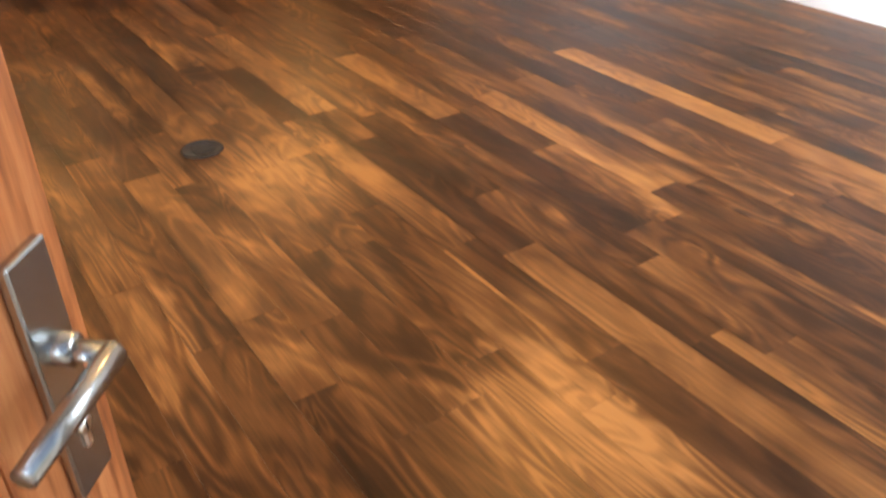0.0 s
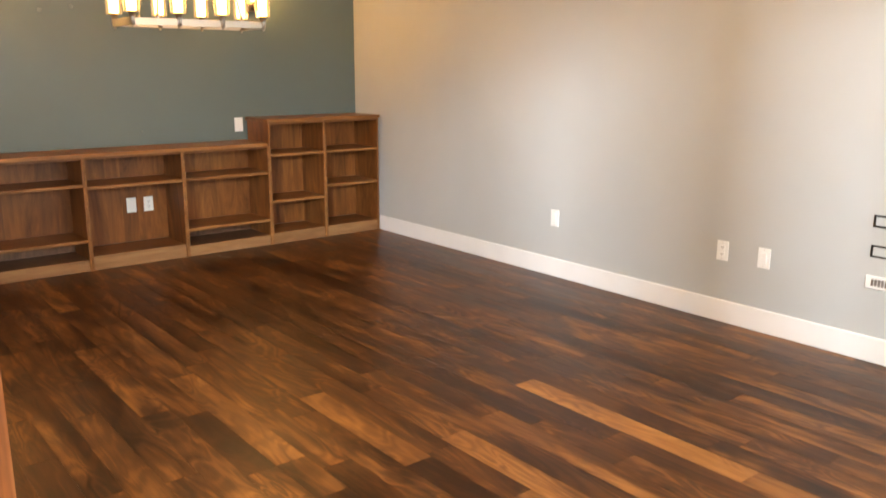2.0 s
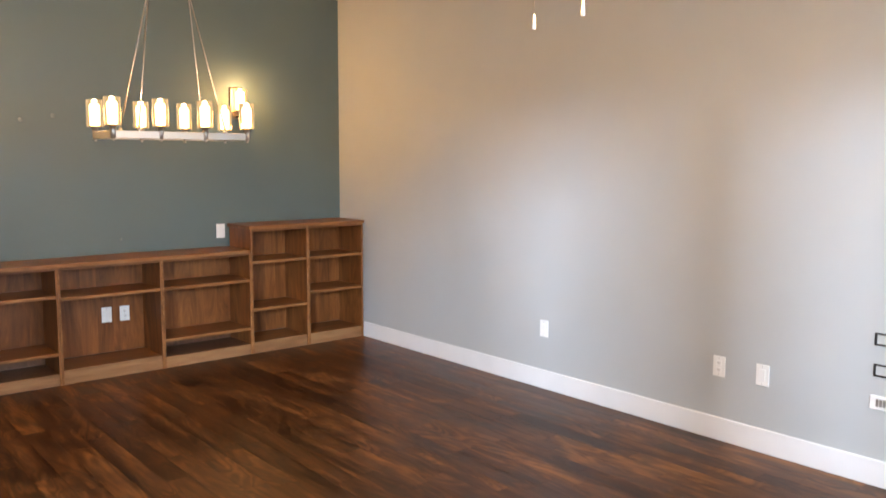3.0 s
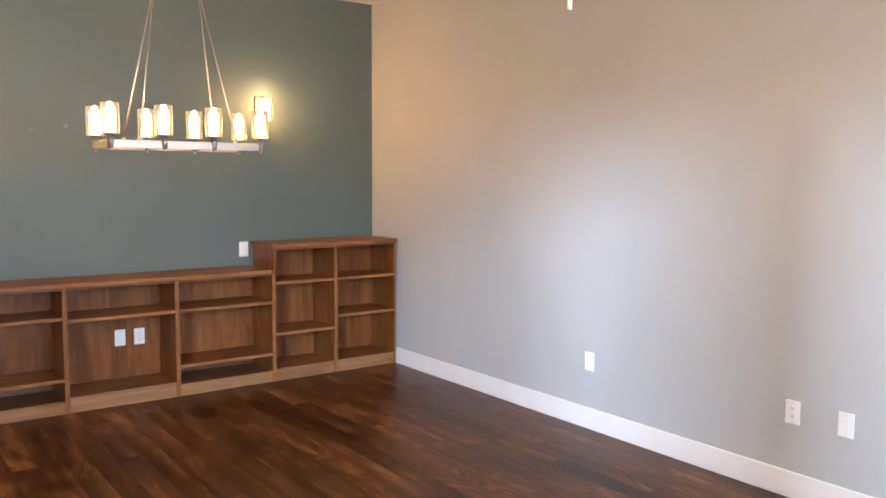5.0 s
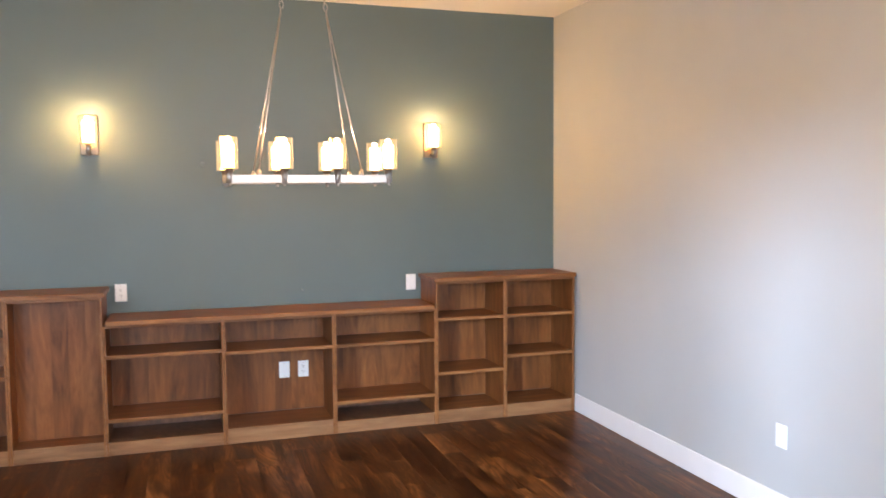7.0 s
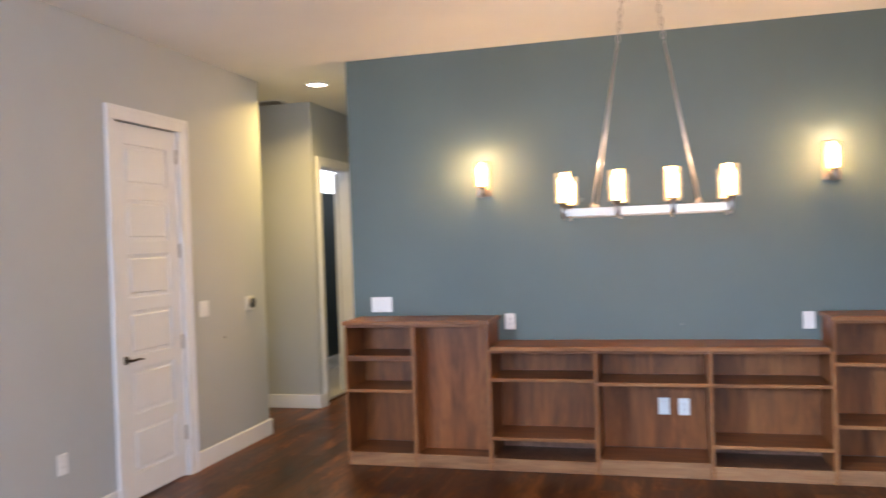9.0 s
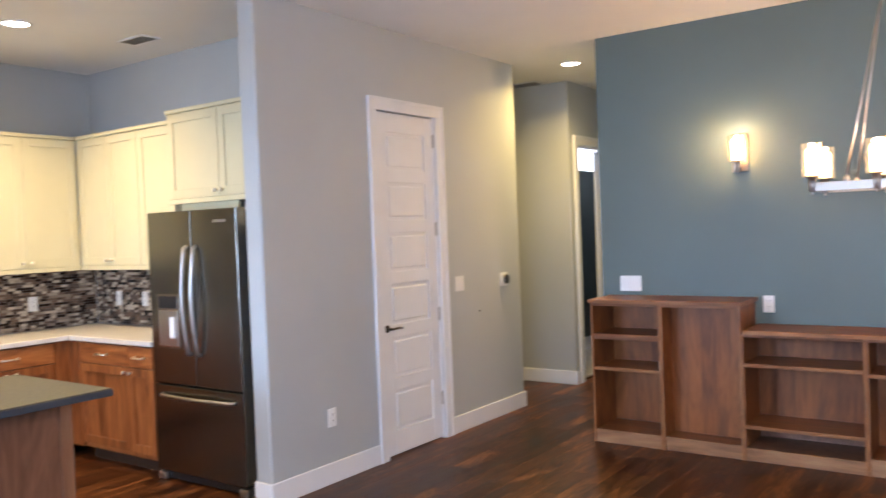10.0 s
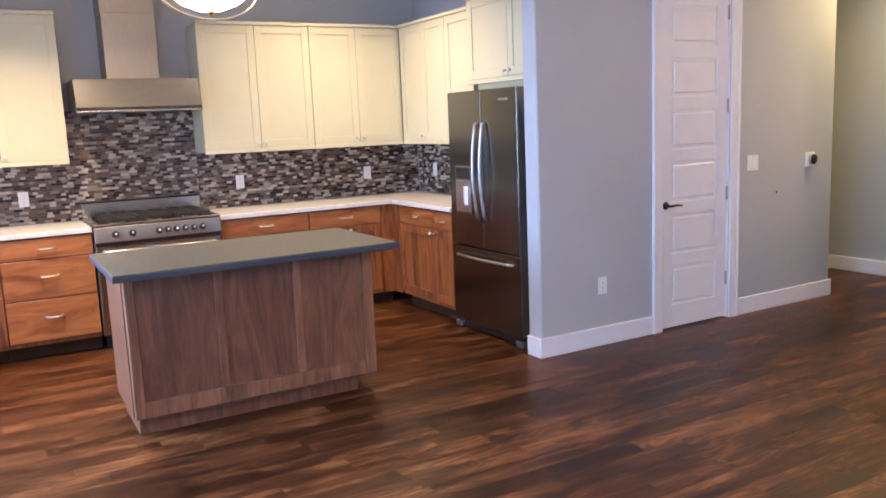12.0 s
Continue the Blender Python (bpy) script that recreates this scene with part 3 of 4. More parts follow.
# ---- doors ----
def casing(y0, y1, ztop, x, name="trim"):
    """Flat white casing round an opening in a wall that faces +x: outer edges y0 to y1."""
    w = 0.09
    for a in ((y0, y0 + w, 0, ztop - w), (y1 - w, y1, 0, ztop - w), (y0, y1, ztop - w, ztop)):
        c = structure(name, box(x, x + 0.018, a[0], a[1], a[2], a[3], bev=0.004, seg=2), M_TRIM, "white painted door casing", "door casing")
        b = (a[0], a[0] + 0.02) if a[0] == y0 else (a[1] - 0.02, a[1])
        if a[1] - a[0] > w + 0.001:
            part("backband", box(x + 0.018, x + 0.026, y0, y1, ztop - 0.02, ztop, bev=0.003, seg=2), M_TRIM, c)
        else:
            part("backband", box(x + 0.018, x + 0.026, b[0], b[1], a[2], ztop - 0.02, bev=0.003, seg=2), M_TRIM, c)


def panel_door(parent, w, h, panels, x0, x1, t=0.035):
    """A leaf of stiles, rails and raised panels; local front -y."""
    part("stile", box(0, x0, 0, t, 0, h, bev=0.002), M_TRIM, parent)
    part("stile", box(x1, w, 0, t, 0, h, bev=0.002), M_TRIM, parent)
    zs = [0] + [z for p in panels for z in p] + [h]
    for a, b in zip(zs[::2], zs[1::2]):
        part("rail", box(x0, x1, 0, t, a, b, bev=0.002), M_TRIM, parent)
    for a, b in panels:
        bm = bmesh.new()
        bx(bm, x0, x1, 0.018, t - 0.004, a, b)
        bx(bm, x0 + 0.024, x1 - 0.024, 0.002, 0.019, a + 0.024, b - 0.024, bev=0.008)
        part("panel", bm, M_TRIM, parent)


def lever_handle(parent, x, z, way, material):
    k = part("lever_handle", lathe(bmesh.new(), [(0, -0.008), (0.026, -0.008), (0.028, -0.004), (0.028, 0.001), (0, 0.001)], (x, 0, z), 20, "Y"), material, parent, "dark nickel lever handle")
    part("lever", tube(bmesh.new(), [(x, -0.006, z), (x, -0.045, z), (x + way * 0.012, -0.052, z), (x + way * 0.06, -0.052, z + 0.004), (x + way * 0.11, -0.05, z - 0.003)], [0.010, 0.009, 0.009, 0.008, 0.007], 10), material, k)


casing(5.090, 5.967, 2.548, -1.075)
door = thing("door_1", (-1.092, 5.186, 0.012), 90, "closed white six-panel pantry door", "door", kind="structure")
panel_door(door, 0.684, 2.44, [(0.165, 0.455), (0.545, 0.835), (0.925, 1.215), (1.305, 1.585), (1.675, 1.945), (2.035, 2.305)], 0.115, 0.575)
lever_handle(door, 0.055, 0.905, 1, M_BRONZE)
for z in (0.30, 0.95, 1.60, 2.27):
    hg = part("hinge", box(0.674, 0.698, -0.004, 0.002, z - 0.05, z + 0.05, bev=0.001), M_NICKEL, door, "satin nickel hinge")
    part("knuckle", tube(bmesh.new(), [(0.687, -0.008, z - 0.052), (0.687, -0.008, z + 0.052)], 0.006, 8), M_NICKEL, hg)
bm = bmesh.new()
for a in ((5.18, 5.185), (5.871, 5.875)):
    bx(bm, -1.2149, -1.0751, a[0], a[1], 0, 2.46)
structure("door_jamb", bm, M_TRIM, "white painted door jamb", "door jamb")

casing(8.25, 9.19, 2.51, -1.08)
door2 = thing("door_2", (-1.215, 9.10, 0.012), 101, "white hall door standing wide open", "door", kind="structure")
panel_door(door2, 0.755, 2.39, [(0.165, 0.455), (0.545, 0.835), (0.925, 1.215), (1.305, 1.585), (1.675, 1.945), (2.035, 2.27)], 0.12, 0.635)
bm = bmesh.new()
for a in ((8.335, 8.345, 0, 2.42), (9.095, 9.105, 0, 2.42), (8.345, 9.095, 2.41, 2.425)):
    bx(bm, -1.2, -1.08, a[0], a[1], a[2], a[3])
structure("door_jamb", bm, M_TRIM, "white painted door jamb", "door jamb")
lever_handle(door2, 0.69, 0.98, -1, M_BRONZE)


def entry_door(hinge, angle):
    """A timber door with tall glass lights, swung inwards; local x from the hinge, front -y."""
    d = thing("entry_door", hinge, angle, "warm red-brown wooden entry door with glass lights, standing open", "door")
    w, h, st, t = 0.96, 2.42, 0.150, 0.045
    part("stile", box(0, st, 0, t, 0, h, bev=0.003), M_DOORW, d)
    part("stile", box(w - st, w, 0, t, 0, h, bev=0.003), M_DOORW, d)
    part("rail", box(st, w - st, 0, t, 0, 0.22, bev=0.003), M_DOORX, d)
    part("rail", box(st, w - st, 0, t, h - 0.14, h, bev=0.003), M_DOORX, d)
    part("lock_rail", box(st, w - st, 0, t, 0.845, 1.06, bev=0.003), M_DOORX, d)
    for a, b in ((0.22, 0.845), (1.06, h - 0.14)):
        p = part("glass_light", box(st, w - st, 0.018, 0.026, a, b), M_GLASS, d)
        p.visible_shadow = False
        for z0, z1, x0, x1 in ((a, a + 0.014, st, w - st), (b - 0.014, b, st, w - st), (a + 0.014, b - 0.014, st, st + 0.014), (a + 0.014, b - 0.014, w - st - 0.014, w - st)):
            part("glazing_bead", box(x0, x1, 0.004, 0.018, z0, z1, bev=0.004, seg=2), M_DOORW, p)
    x, z = w - 0.062, 0.815
    e = part("escutcheon", box(x - 0.028, x + 0.028, -0.011, 0, z - 0.165, z + 0.100, bev=0.0025, seg=2), M_SATIN, d, "brushed steel lock plate")
    # stand-off and grip meet in a sharp mitre
    part("lever", tube(bmesh.new(), [(x, -0.010, z), (x, -0.0629, z), (x - 0.0001, -0.063, z), (x - 0.140, -0.063, z)], [0.0105, 0.0105, 0.0125, 0.0105], 18), M_SATIN, e)
    part("grip_end", lathe(bmesh.new(), [(0, -0.1412), (0.008, -0.1412), (0.0105, -0.1398), (0, -0.1396)], (x, -0.063, z), 18, "X"), M_SATIN, e)
    part("rose", lathe(bmesh.new(), [(0.0155, -0.010), (0.0155, -0.028), (0.0105, -0.030)], (x, 0, z), 20, "Y"), M_SATIN, e)
    part("lock_cylinder", lathe(bmesh.new(), [(0, -0.0155), (0.0085, -0.0155), (0.0085, -0.0105), (0, -0.0105)], (x, 0, z - 0.092), 16, "Y"), M_CHROME, e)
    part("lock_cylinder_body", box(x - 0.005, x + 0.005, -0.0150, -0.0105, z - 0.118, z - 0.096, bev=0.002), M_CHROME, e)
    part("keyhole", box(x - 0.001, x + 0.001, -0.0162, -0.0152, z - 0.098, z - 0.087), M_DARK, e)
    part("latch_plate", box(w - 0.0005, w + 0.0015, 0.011, 0.034, z - 0.11, z + 0.09, bev=0.0006), M_SATIN, d, "steel latch plate in the door edge")
    for hz in (0.25, 1.21, 2.17):
        part("hinge", tube(bmesh.new(), [(-0.004, t + 0.004, hz - 0.055), (-0.004, t + 0.004, hz + 0.055)], 0.007, 10), M_SATIN, d)
    return d


entry_door((-0.40, 0.06, 0.012), 47.7)


# ---- light fittings ----
def shade(parent, x, y, z, h=0.155, r=0.046, lit=None):
    """A clear glass cylinder with a glowing frosted liner, on a cup."""
    g = part("glass_shade", lathe(bmesh.new(), [(r - 0.003, z), (r, z), (r, z + h), (r - 0.003, z + h), (r - 0.003, z)], (x, y, 0), 28), M_SHADE, parent, "clear glass cylinder shade")
    g.visible_shadow = False
    part("frosted_liner", lathe(bmesh.new(), [(0, z + 0.006), (r * 0.60, z + 0.010), (r * 0.64, z + h - 0.04), (r * 0.48, z + h - 0.026), (0, z + h - 0.022)], (x, y, 0), 20), lit or M_BULB, g, "glowing frosted glass liner")
    part("bulb", lathe(bmesh.new(), [(0, z + h - 0.021), (0.014, z + h - 0.020), (0.016, z + h - 0.012), (0.010, z + h - 0.004), (0, z + h - 0.001)], (x, y, 0), 14), M_TIP, g, "glowing bulb tip above the liner")
    c = part("cup", lathe(bmesh.new(), [(0, z - 0.086), (0.007, z - 0.085), (0.009, z - 0.078), (0.005, z - 0.073), (0.015, z - 0.070), (0.017, z - 0.038), (0.018, z - 0.004), (0.034, z - 0.002), (0.034, z + 0.004), (0, z + 0.004)], (x, y, 0), 20), M_NICKEL, parent)
    return g


ch = thing("chandelier", (2.170, 5.12, 0), 0, "long nickel chandelier with eight glowing glass shades on chains", "chandelier")
FX, FY, FZ = 0.41, 0.155, 1.735
for s in (-1, 1):
    part("long_bar", box(-FX, FX, s * FY - 0.008, s * FY + 0.008, FZ - 0.021, FZ + 0.021, bev=0.002), M_NICKEL, ch)
    part("end_bar", box(s * FX - 0.008, s * FX + 0.008, -FY + 0.008, FY - 0.008, FZ - 0.021, FZ + 0.021, bev=0.002), M_NICKEL, ch)
for i in range(4):
    for s in (-1, 1):
        shade(ch, -0.405 + i * 0.27, s * FY, 1.785)
for sx in (-1, 1):
    for sy in (-1, 1):
        k = part("rod_clip", lathe(bmesh.new(), [(0.012, FZ + 0.018), (0.014, FZ + 0.03), (0.006, FZ + 0.05), (0, FZ + 0.05)], (sx * 0.26, sy * FY, 0), 12), M_NICKEL, ch)
        part("suspension_rod", tube(bmesh.new(), [(sx * 0.26, sy * FY, FZ + 0.045), (sx * 0.118, 0.0, 2.60)], 0.0042, 8), M_NICKEL, ch)
    z, k = 2.60, 0
    while z < CEIL - 0.05:
        pts = []
        for q in range(12):
            a = 2 * math.pi * q / 12
            dx, dz = 0.010 * math.cos(a), 0.021 * math.sin(a)
            x = sx * (0.118 - 0.055 * (z - 2.60) / 0.43)
            pts.append((x + (dx if k % 2 else 0), (0 if k % 2 else dx), z + dz))
        part("chain_link", tube(bmesh.new(), pts, 0.0028, 6, True), M_NICKEL, ch)
        z, k = z + 0.034, k + 1
part("canopy", box(-0.16, 0.16, -0.06, 0.06, CEIL - 0.03, CEIL, bev=0.006, seg=2), M_NICKEL, ch)


def sconce(x):
    s = thing("wall_sconce", (x, 6.70, 0), 0, "bronze sconce with a glowing glass shade on the accent wall", "wall lamp", "wall sconces")
    part("backplate", box(-0.055, 0.055, -0.016, 0, 1.932, 2.195, bev=0.004, seg=2), M_SCPLATE, s)
    part("arm", tube(bmesh.new(), [(0, -0.014, 1.955), (0, -0.075, 1.955), (0, -0.088, 1.962), (0, -0.088, 1.985)], 0.009, 10), M_BRONZE, s)
    shade(s, 0, -0.088, 2.005, 0.172, 0.058, M_SCONCE)


sconce(0.972)
sconce(3.345)


def downlight(x, y, energy, spread, colour):
    d = thing("downlight", (x, y, CEIL), 0, "round recessed ceiling downlight, lit", "ceiling light", "downlights")
    part("trim_ring", lathe(bmesh.new(), [(0.078, 0.0), (0.098, -0.001), (0.096, -0.006), (0.078, -0.008), (0.076, 0.0)], (0, 0, 0), 32), M_TRIM, d)
    part("lens", lathe(bmesh.new(), [(0, -0.004), (0.076, -0.004), (0.076, -0.001), (0, -0.001)], (0, 0, 0), 32), M_DISC, d)
    lamp("downlight_beam", "AREA", (x, y, CEIL - 0.02), energy, colour, 0.14).data.spread = radians(spread)


downlight(-0.665, 7.42, 28, 150, (1.0, 0.70, 0.20))
downlight(-2.69, 3.55, 28, 130, (1.0, 0.74, 0.36))
# unseen second kitchen downlight, added to brighten the floor
downlight(-2.45, 1.20, 44, 110, (1.0, 0.74, 0.36))


def ceiling_vent(x, y, w, d):
    v = thing("ceiling_vent", (x, y, CEIL), 0, "slatted white metal ceiling vent", "vent", "ceiling vents")
    part("backing", box(-w / 2 + 0.015, w / 2 - 0.015, -d / 2 + 0.015, d / 2 - 0.015, -0.004, 0), M_DARK, v)
    for a in ((-w / 2, w / 2, -d / 2, -d / 2 + 0.02), (-w / 2, w / 2, d / 2 - 0.02, d / 2), (-w / 2, -w / 2 + 0.02, -d / 2 + 0.02, d / 2 - 0.02), (w / 2 - 0.02, w / 2, -d / 2 + 0.02, d / 2 - 0.02)):
        part("vent_frame", box(a[0], a[1], a[2], a[3], -0.010, 0, bev=0.003), M_TRIM, v)
    n = 7
    for i in range(n):
        y0 = -d / 2 + 0.03 + (d - 0.06) * i / (n - 1)
        part("slat", box(-w / 2 + 0.02, w / 2 - 0.02, y0 - 0.006, y0 + 0.002, -0.012, -0.004), M_NICKEL, v)


ceiling_vent(-2.52, 4.33, 0.30, 0.16)
ceiling_vent(-1.47, 8.02, 0.35, 0.20)

pd = thing("pendant_lamp", (-1.40, 2.185, 0), 0, "pendant lamp with a glowing glass bowl in an oval ring", "pendant lamp")
PZ = 2.345
part("bowl", lathe(bmesh.new(), [(0, PZ - 0.13), (0.07, PZ - 0.122), (0.15, PZ - 0.090), (0.20, PZ - 0.052), (0.242, PZ - 0.004), (0.236, PZ), (0.15, PZ + 0.004), (0, PZ + 0.006)], (0, 0, 0), 40), M_BOWL, pd, "glowing white glass bowl")
bm = bmesh.new()
ring = []
for q in range(48):
    a = 2 * math.pi * q / 48
    c, sn = math.cos(a), math.sin(a)
    ring.append([bm.verts.new((s, c * (0.272 - k), PZ - 0.009 + sn * (0.163 - k))) for s, k in ((-0.024, 0), (0.024, 0), (0.024, 0.006), (-0.024, 0.006))])
for q in range(48):
    a, b = ring[q], ring[(q + 1) % 48]
    for k in range(4):
        bm.faces.new((a[k], b[k], b[(k + 1) % 4], a[(k + 1) % 4]))
part("oval_ring", bm, M_RINGLIT, pd, "satin nickel oval ring")
part("stem", tube(bmesh.new(), [(0, 0, PZ + 0.004), (0, 0, CEIL - 0.02)], 0.008, 10), M_NICKEL, pd)
part("finial", lathe(bmesh.new(), [(0, PZ - 0.150), (0.018, PZ - 0.146), (0.022, PZ - 0.128), (0, PZ - 0.126)], (0, 0, 0), 16), M_BRONZE, pd)
part("canopy", lathe(bmesh.new(), [(0, CEIL - 0.03), (0.05, CEIL - 0.028), (0.065, CEIL), (0, CEIL)], (0, 0, 0), 24), M_NICKEL, pd)

fan = thing("ceiling_fan", (2.46, 2.31, 0), 0, "white ceiling fan with a lit bowl and two pull chains", "ceiling fan")
part("canopy", lathe(bmesh.new(), [(0, CEIL), (0.07, CEIL), (0.06, CEIL - 0.05), (0, CEIL - 0.055)], (0, 0, 0), 24), M_TRIM, fan)
part("downrod", tube(bmesh.new(), [(0, 0, CEIL - 0.05), (0, 0, 2.52)], 0.012, 10), M_TRIM, fan)
part("motor_housing", lathe(bmesh.new(), [(0, 2.54), (0.07, 2.53), (0.12, 2.49), (0.12, 2.41), (0.08, 2.36), (0, 2.36)], (0, 0, 0), 32), M_TRIM, fan)
part("light_bowl", lathe(bmesh.new(), [(0.12, 2.36), (0.135, 2.33), (0.12, 2.28), (0.07, 2.245), (0, 2.232)], (0, 0, 0), 32), M_FANBOWL, fan, "glowing glass light bowl")
for i in range(5):
    a = 2 * math.pi * i / 5 + 0.3
    bm = bmesh.new()
    bx(bm, 0.14, 0.62, -0.06, 0.06, -0.004, 0.004, bev=0.003)
    bmesh.ops.transform(bm, matrix=pose(0, 0, 2.45, 0, 0, math.degrees(a)) @ pose(0, 0, 0, 10), verts=bm.verts)
    part("blade", bm, M_TRIM, fan)
for x, y, z in ((-0.03, 0.085, 2.09), (0.045, -0.08, 2.125)):
    c = part("pull_chain", tube(bmesh.new(), [(x, y, 2.36), (x, y, z + 0.03)], 0.0022, 6), M_NICKEL, fan)
    part("chain_bob", lathe(bmesh.new(), [(0, z - 0.02), (0.008, z - 0.018), (0.006, z + 0.01), (0.003, z + 0.035), (0, z + 0.035)], (x, y, 0), 12), M_TRIM, c, "white pull-chain bob")


# ---- kitchen ----
def bar_pull(parent, x, z, w=0.11, y=-0.02):
    p = part("pull", tube(bmesh.new(), [(x - w / 2, y, z), (x - w / 2 + 0.004, y - 0.026, z), (x - w / 2 + 0.012, y - 0.032, z), (x, y - 0.036, z), (x + w / 2 - 0.012, y - 0.032, z), (x + w / 2 - 0.004, y - 0.026, z), (x + w / 2, y, z)], [0.009, 0.0075, 0.0065, 0.006, 0.0065, 0.0075, 0.009], 8), M_CHROME, parent, "polished nickel bar pull")
    return p


def round_knob(parent, x, z, y=-0.02):
    return part("knob", lathe(bmesh.new(), [(0, y - 0.028), (0.010, y - 0.027), (0.015, y - 0.020), (0.013, y - 0.014), (0.006, y - 0.010), (0.008, y), (0, y)], (x, 0, z), 14, "Y"), M_CHROME, parent, "polished nickel knob")


def shaker(name, parent, x0, x1, z0, z1, material, rail=0.06, t=0.02, panel=None):
    """A framed door front: two stiles, two rails and a recessed panel."""
    d = part(name, box(x0 + rail, x1 - rail, -t + 0.009, 0, z0 + rail, z1 - rail), panel or material, parent)
    for a in ((x0, x0 + rail, z0, z1), (x1 - rail, x1, z0, z1)):
        part("stile", box(a[0], a[1], -t, 0, a[2], a[3], bev=0.0015), material, d)
    for a in ((z0, z0 + rail), (z1 - rail, z1)):
        part("rail", box(x0 + rail, x1 - rail, -t, 0, a[0], a[1], bev=0.0015), material, d)
    return d


def base_cabinet(place, turn, w, layout, label, depth=0.60):
    """layout: 'drawers' for three drawers, 'doors1' and 'doors2' for a drawer over one or two doors."""
    c = thing("base_cabinet", place, turn, label, "cabinet", "kitchen base cabinets")
    part("carcass", box(0.0, w, 0.001, depth, 0.10, 0.885), M_CHERRYZ, c)
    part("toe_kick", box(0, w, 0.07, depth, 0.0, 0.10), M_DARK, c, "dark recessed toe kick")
    # dark sheet behind the drawers and doors, drawing the shade in their gaps
    part("reveal", box(0.001, w - 0.001, -0.003, 0.0005, 0.128, 0.880), M_DARK, c, "dark sheet standing for the shade between the fronts")
    g = 0.0035
    if layout == "drawers":
        for z0, z1 in ((0.135, 0.434), (0.442, 0.724), (0.732, 0.875)):
            d = part("drawer_front", box(g, w - g, -0.02, 0, z0, z1, bev=0.002), M_CHERRY, c)
            bar_pull(d, w / 2, (z0 + z1) / 2 + (0.02 if z1 - z0 > 0.2 else 0))
    else:
        d = part("drawer_front", box(g, w - g, -0.02, 0, 0.731, 0.875, bev=0.002), M_CHERRY, c)
        bar_pull(d, w / 2, 0.803)
        n = 2 if layout == "doors2" else 1
        for i in range(n):
            a, b = w * i / n + g, w * (i + 1) / n - g
            d = shaker("cabinet_door", c, a, b, 0.135, 0.725, M_CHERRYZ)
            left = (n == 2 and i == 1) or layout == "doorl"
            round_knob(d, a + 0.03 if left else b - 0.03, 0.69)
    return c


BASE = "cherry wood base cabinet with polished pulls"
base_cabinet((-3.28, 1.055, 0), 90, 0.615, "drawers", "cherry wood base cabinet with three drawers beside the range")
base_cabinet((-3.28, 0.20, 0), 90, 0.853, "doors2", BASE)
base_cabinet((-3.28, 2.612, 0), 90, 0.735, "doors2", BASE)
base_cabinet((-3.28, 3.349, 0), 90, 0.660, "doors2", BASE)
cf = thing("corner_cabinet", (-3.28, 4.011, 0), 90, "cherry wood corner cabinet joining the two runs", "cabinet", "kitchen base cabinets")
part("filler_panel", box(0, 0.115, -0.012, 0.6, 0.10, 0.885, bev=0.002), M_CHERRYZ, cf)
part("return_panel", box(0.115, 0.135, -0.14, 0.6, 0.10, 0.885, bev=0.002), M_CHERRYZ, cf)
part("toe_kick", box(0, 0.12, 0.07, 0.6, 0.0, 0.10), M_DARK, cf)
base_cabinet((-3.135, 4.148, 0), 0, 0.605, "doors1", BASE)
base_cabinet((-2.528, 4.148, 0), 0, 0.29, "doorl", BASE)

wt = thing("worktop", (0, 0, 0), 0, "white quartz worktop running round the corner", "worktop")
part("slab", box(-3.898, -3.245, 2.610, 4.115, 0.886, 0.922, bev=0.004, seg=2), M_QUARTZ, wt)
part("slab", box(-3.898, -2.236, 4.117, 4.758, 0.886, 0.922, bev=0.004, seg=2), M_QUARTZ, wt)
wt2 = thing("worktop", (0, 0, 0), 0, "white quartz worktop over the drawer cabinet", "worktop")
part("slab", box(-3.898, -3.245, 0.20, 1.672, 0.886, 0.922, bev=0.004, seg=2), M_QUARTZ, wt2)


def wall_cabinet(place, turn, w, z0, z1, doors, label, depth=0.325, knobs=True):
    c = thing("wall_cabinet", place, turn, label, "cabinet", "kitchen wall cabinets")
    part("carcass", box(0, w, 0.001, depth, z0, z1), M_CAB, c)
    # same dark sheet here, in place of shade between the doors
    part("reveal", box(0.001, w - 0.001, -0.003, 0.0005, z0 + 0.025, z1 - 0.011), M_DARK, c, "dark sheet standing for the shade between the doors")
    g = 0.002
    for i in range(doors):
        a, b = w * i / doors + g, w * (i + 1) / doors - g
        d = shaker("cabinet_door", c, a, b, z0 + 0.025, z1 - 0.012, M_CAB, 0.062)
        right = doors == 1 or i % 2 == 0
        round_knob(d, b - 0.03 if right else a + 0.03, z0 + 0.065)
    part("light_rail", box(0, w, -0.024, 0.0, z0 - 0.012, z0 + 0.022, bev=0.003), M_CAB, c)
    part("crown", box(-0.0, w, -0.034, 0.01, z1 - 0.01, z1 + 0.018, bev=0.006, seg=2), M_CAB, c)
    return c


UP = "cream painted wall cabinet with two framed doors"
wall_cabinet((-3.575, 2.615, 0), 90, 0.945, 1.405, 2.435, 2, UP)
wall_cabinet((-3.575, 3.562, 0), 90, 0.858, 1.405, 2.435, 2, UP)
wall_cabinet((-3.535, 4.435, 0), 0, 0.80, 1.405, 2.435, 2, UP)
wall_cabinet((-2.733, 4.435, 0), 0, 0.43, 1.405, 2.435, 1, "cream painted wall cabinet with one framed door")
wall_cabinet((-2.295, 4.385, 0), 0, 1.075, 1.862, 2.49, 2, "cream painted cabinet above the refrigerator", 0.37)
wall_cabinet((-3.575, 0.70, 0), 90, 0.905, 1.395, 2.475, 2, UP)

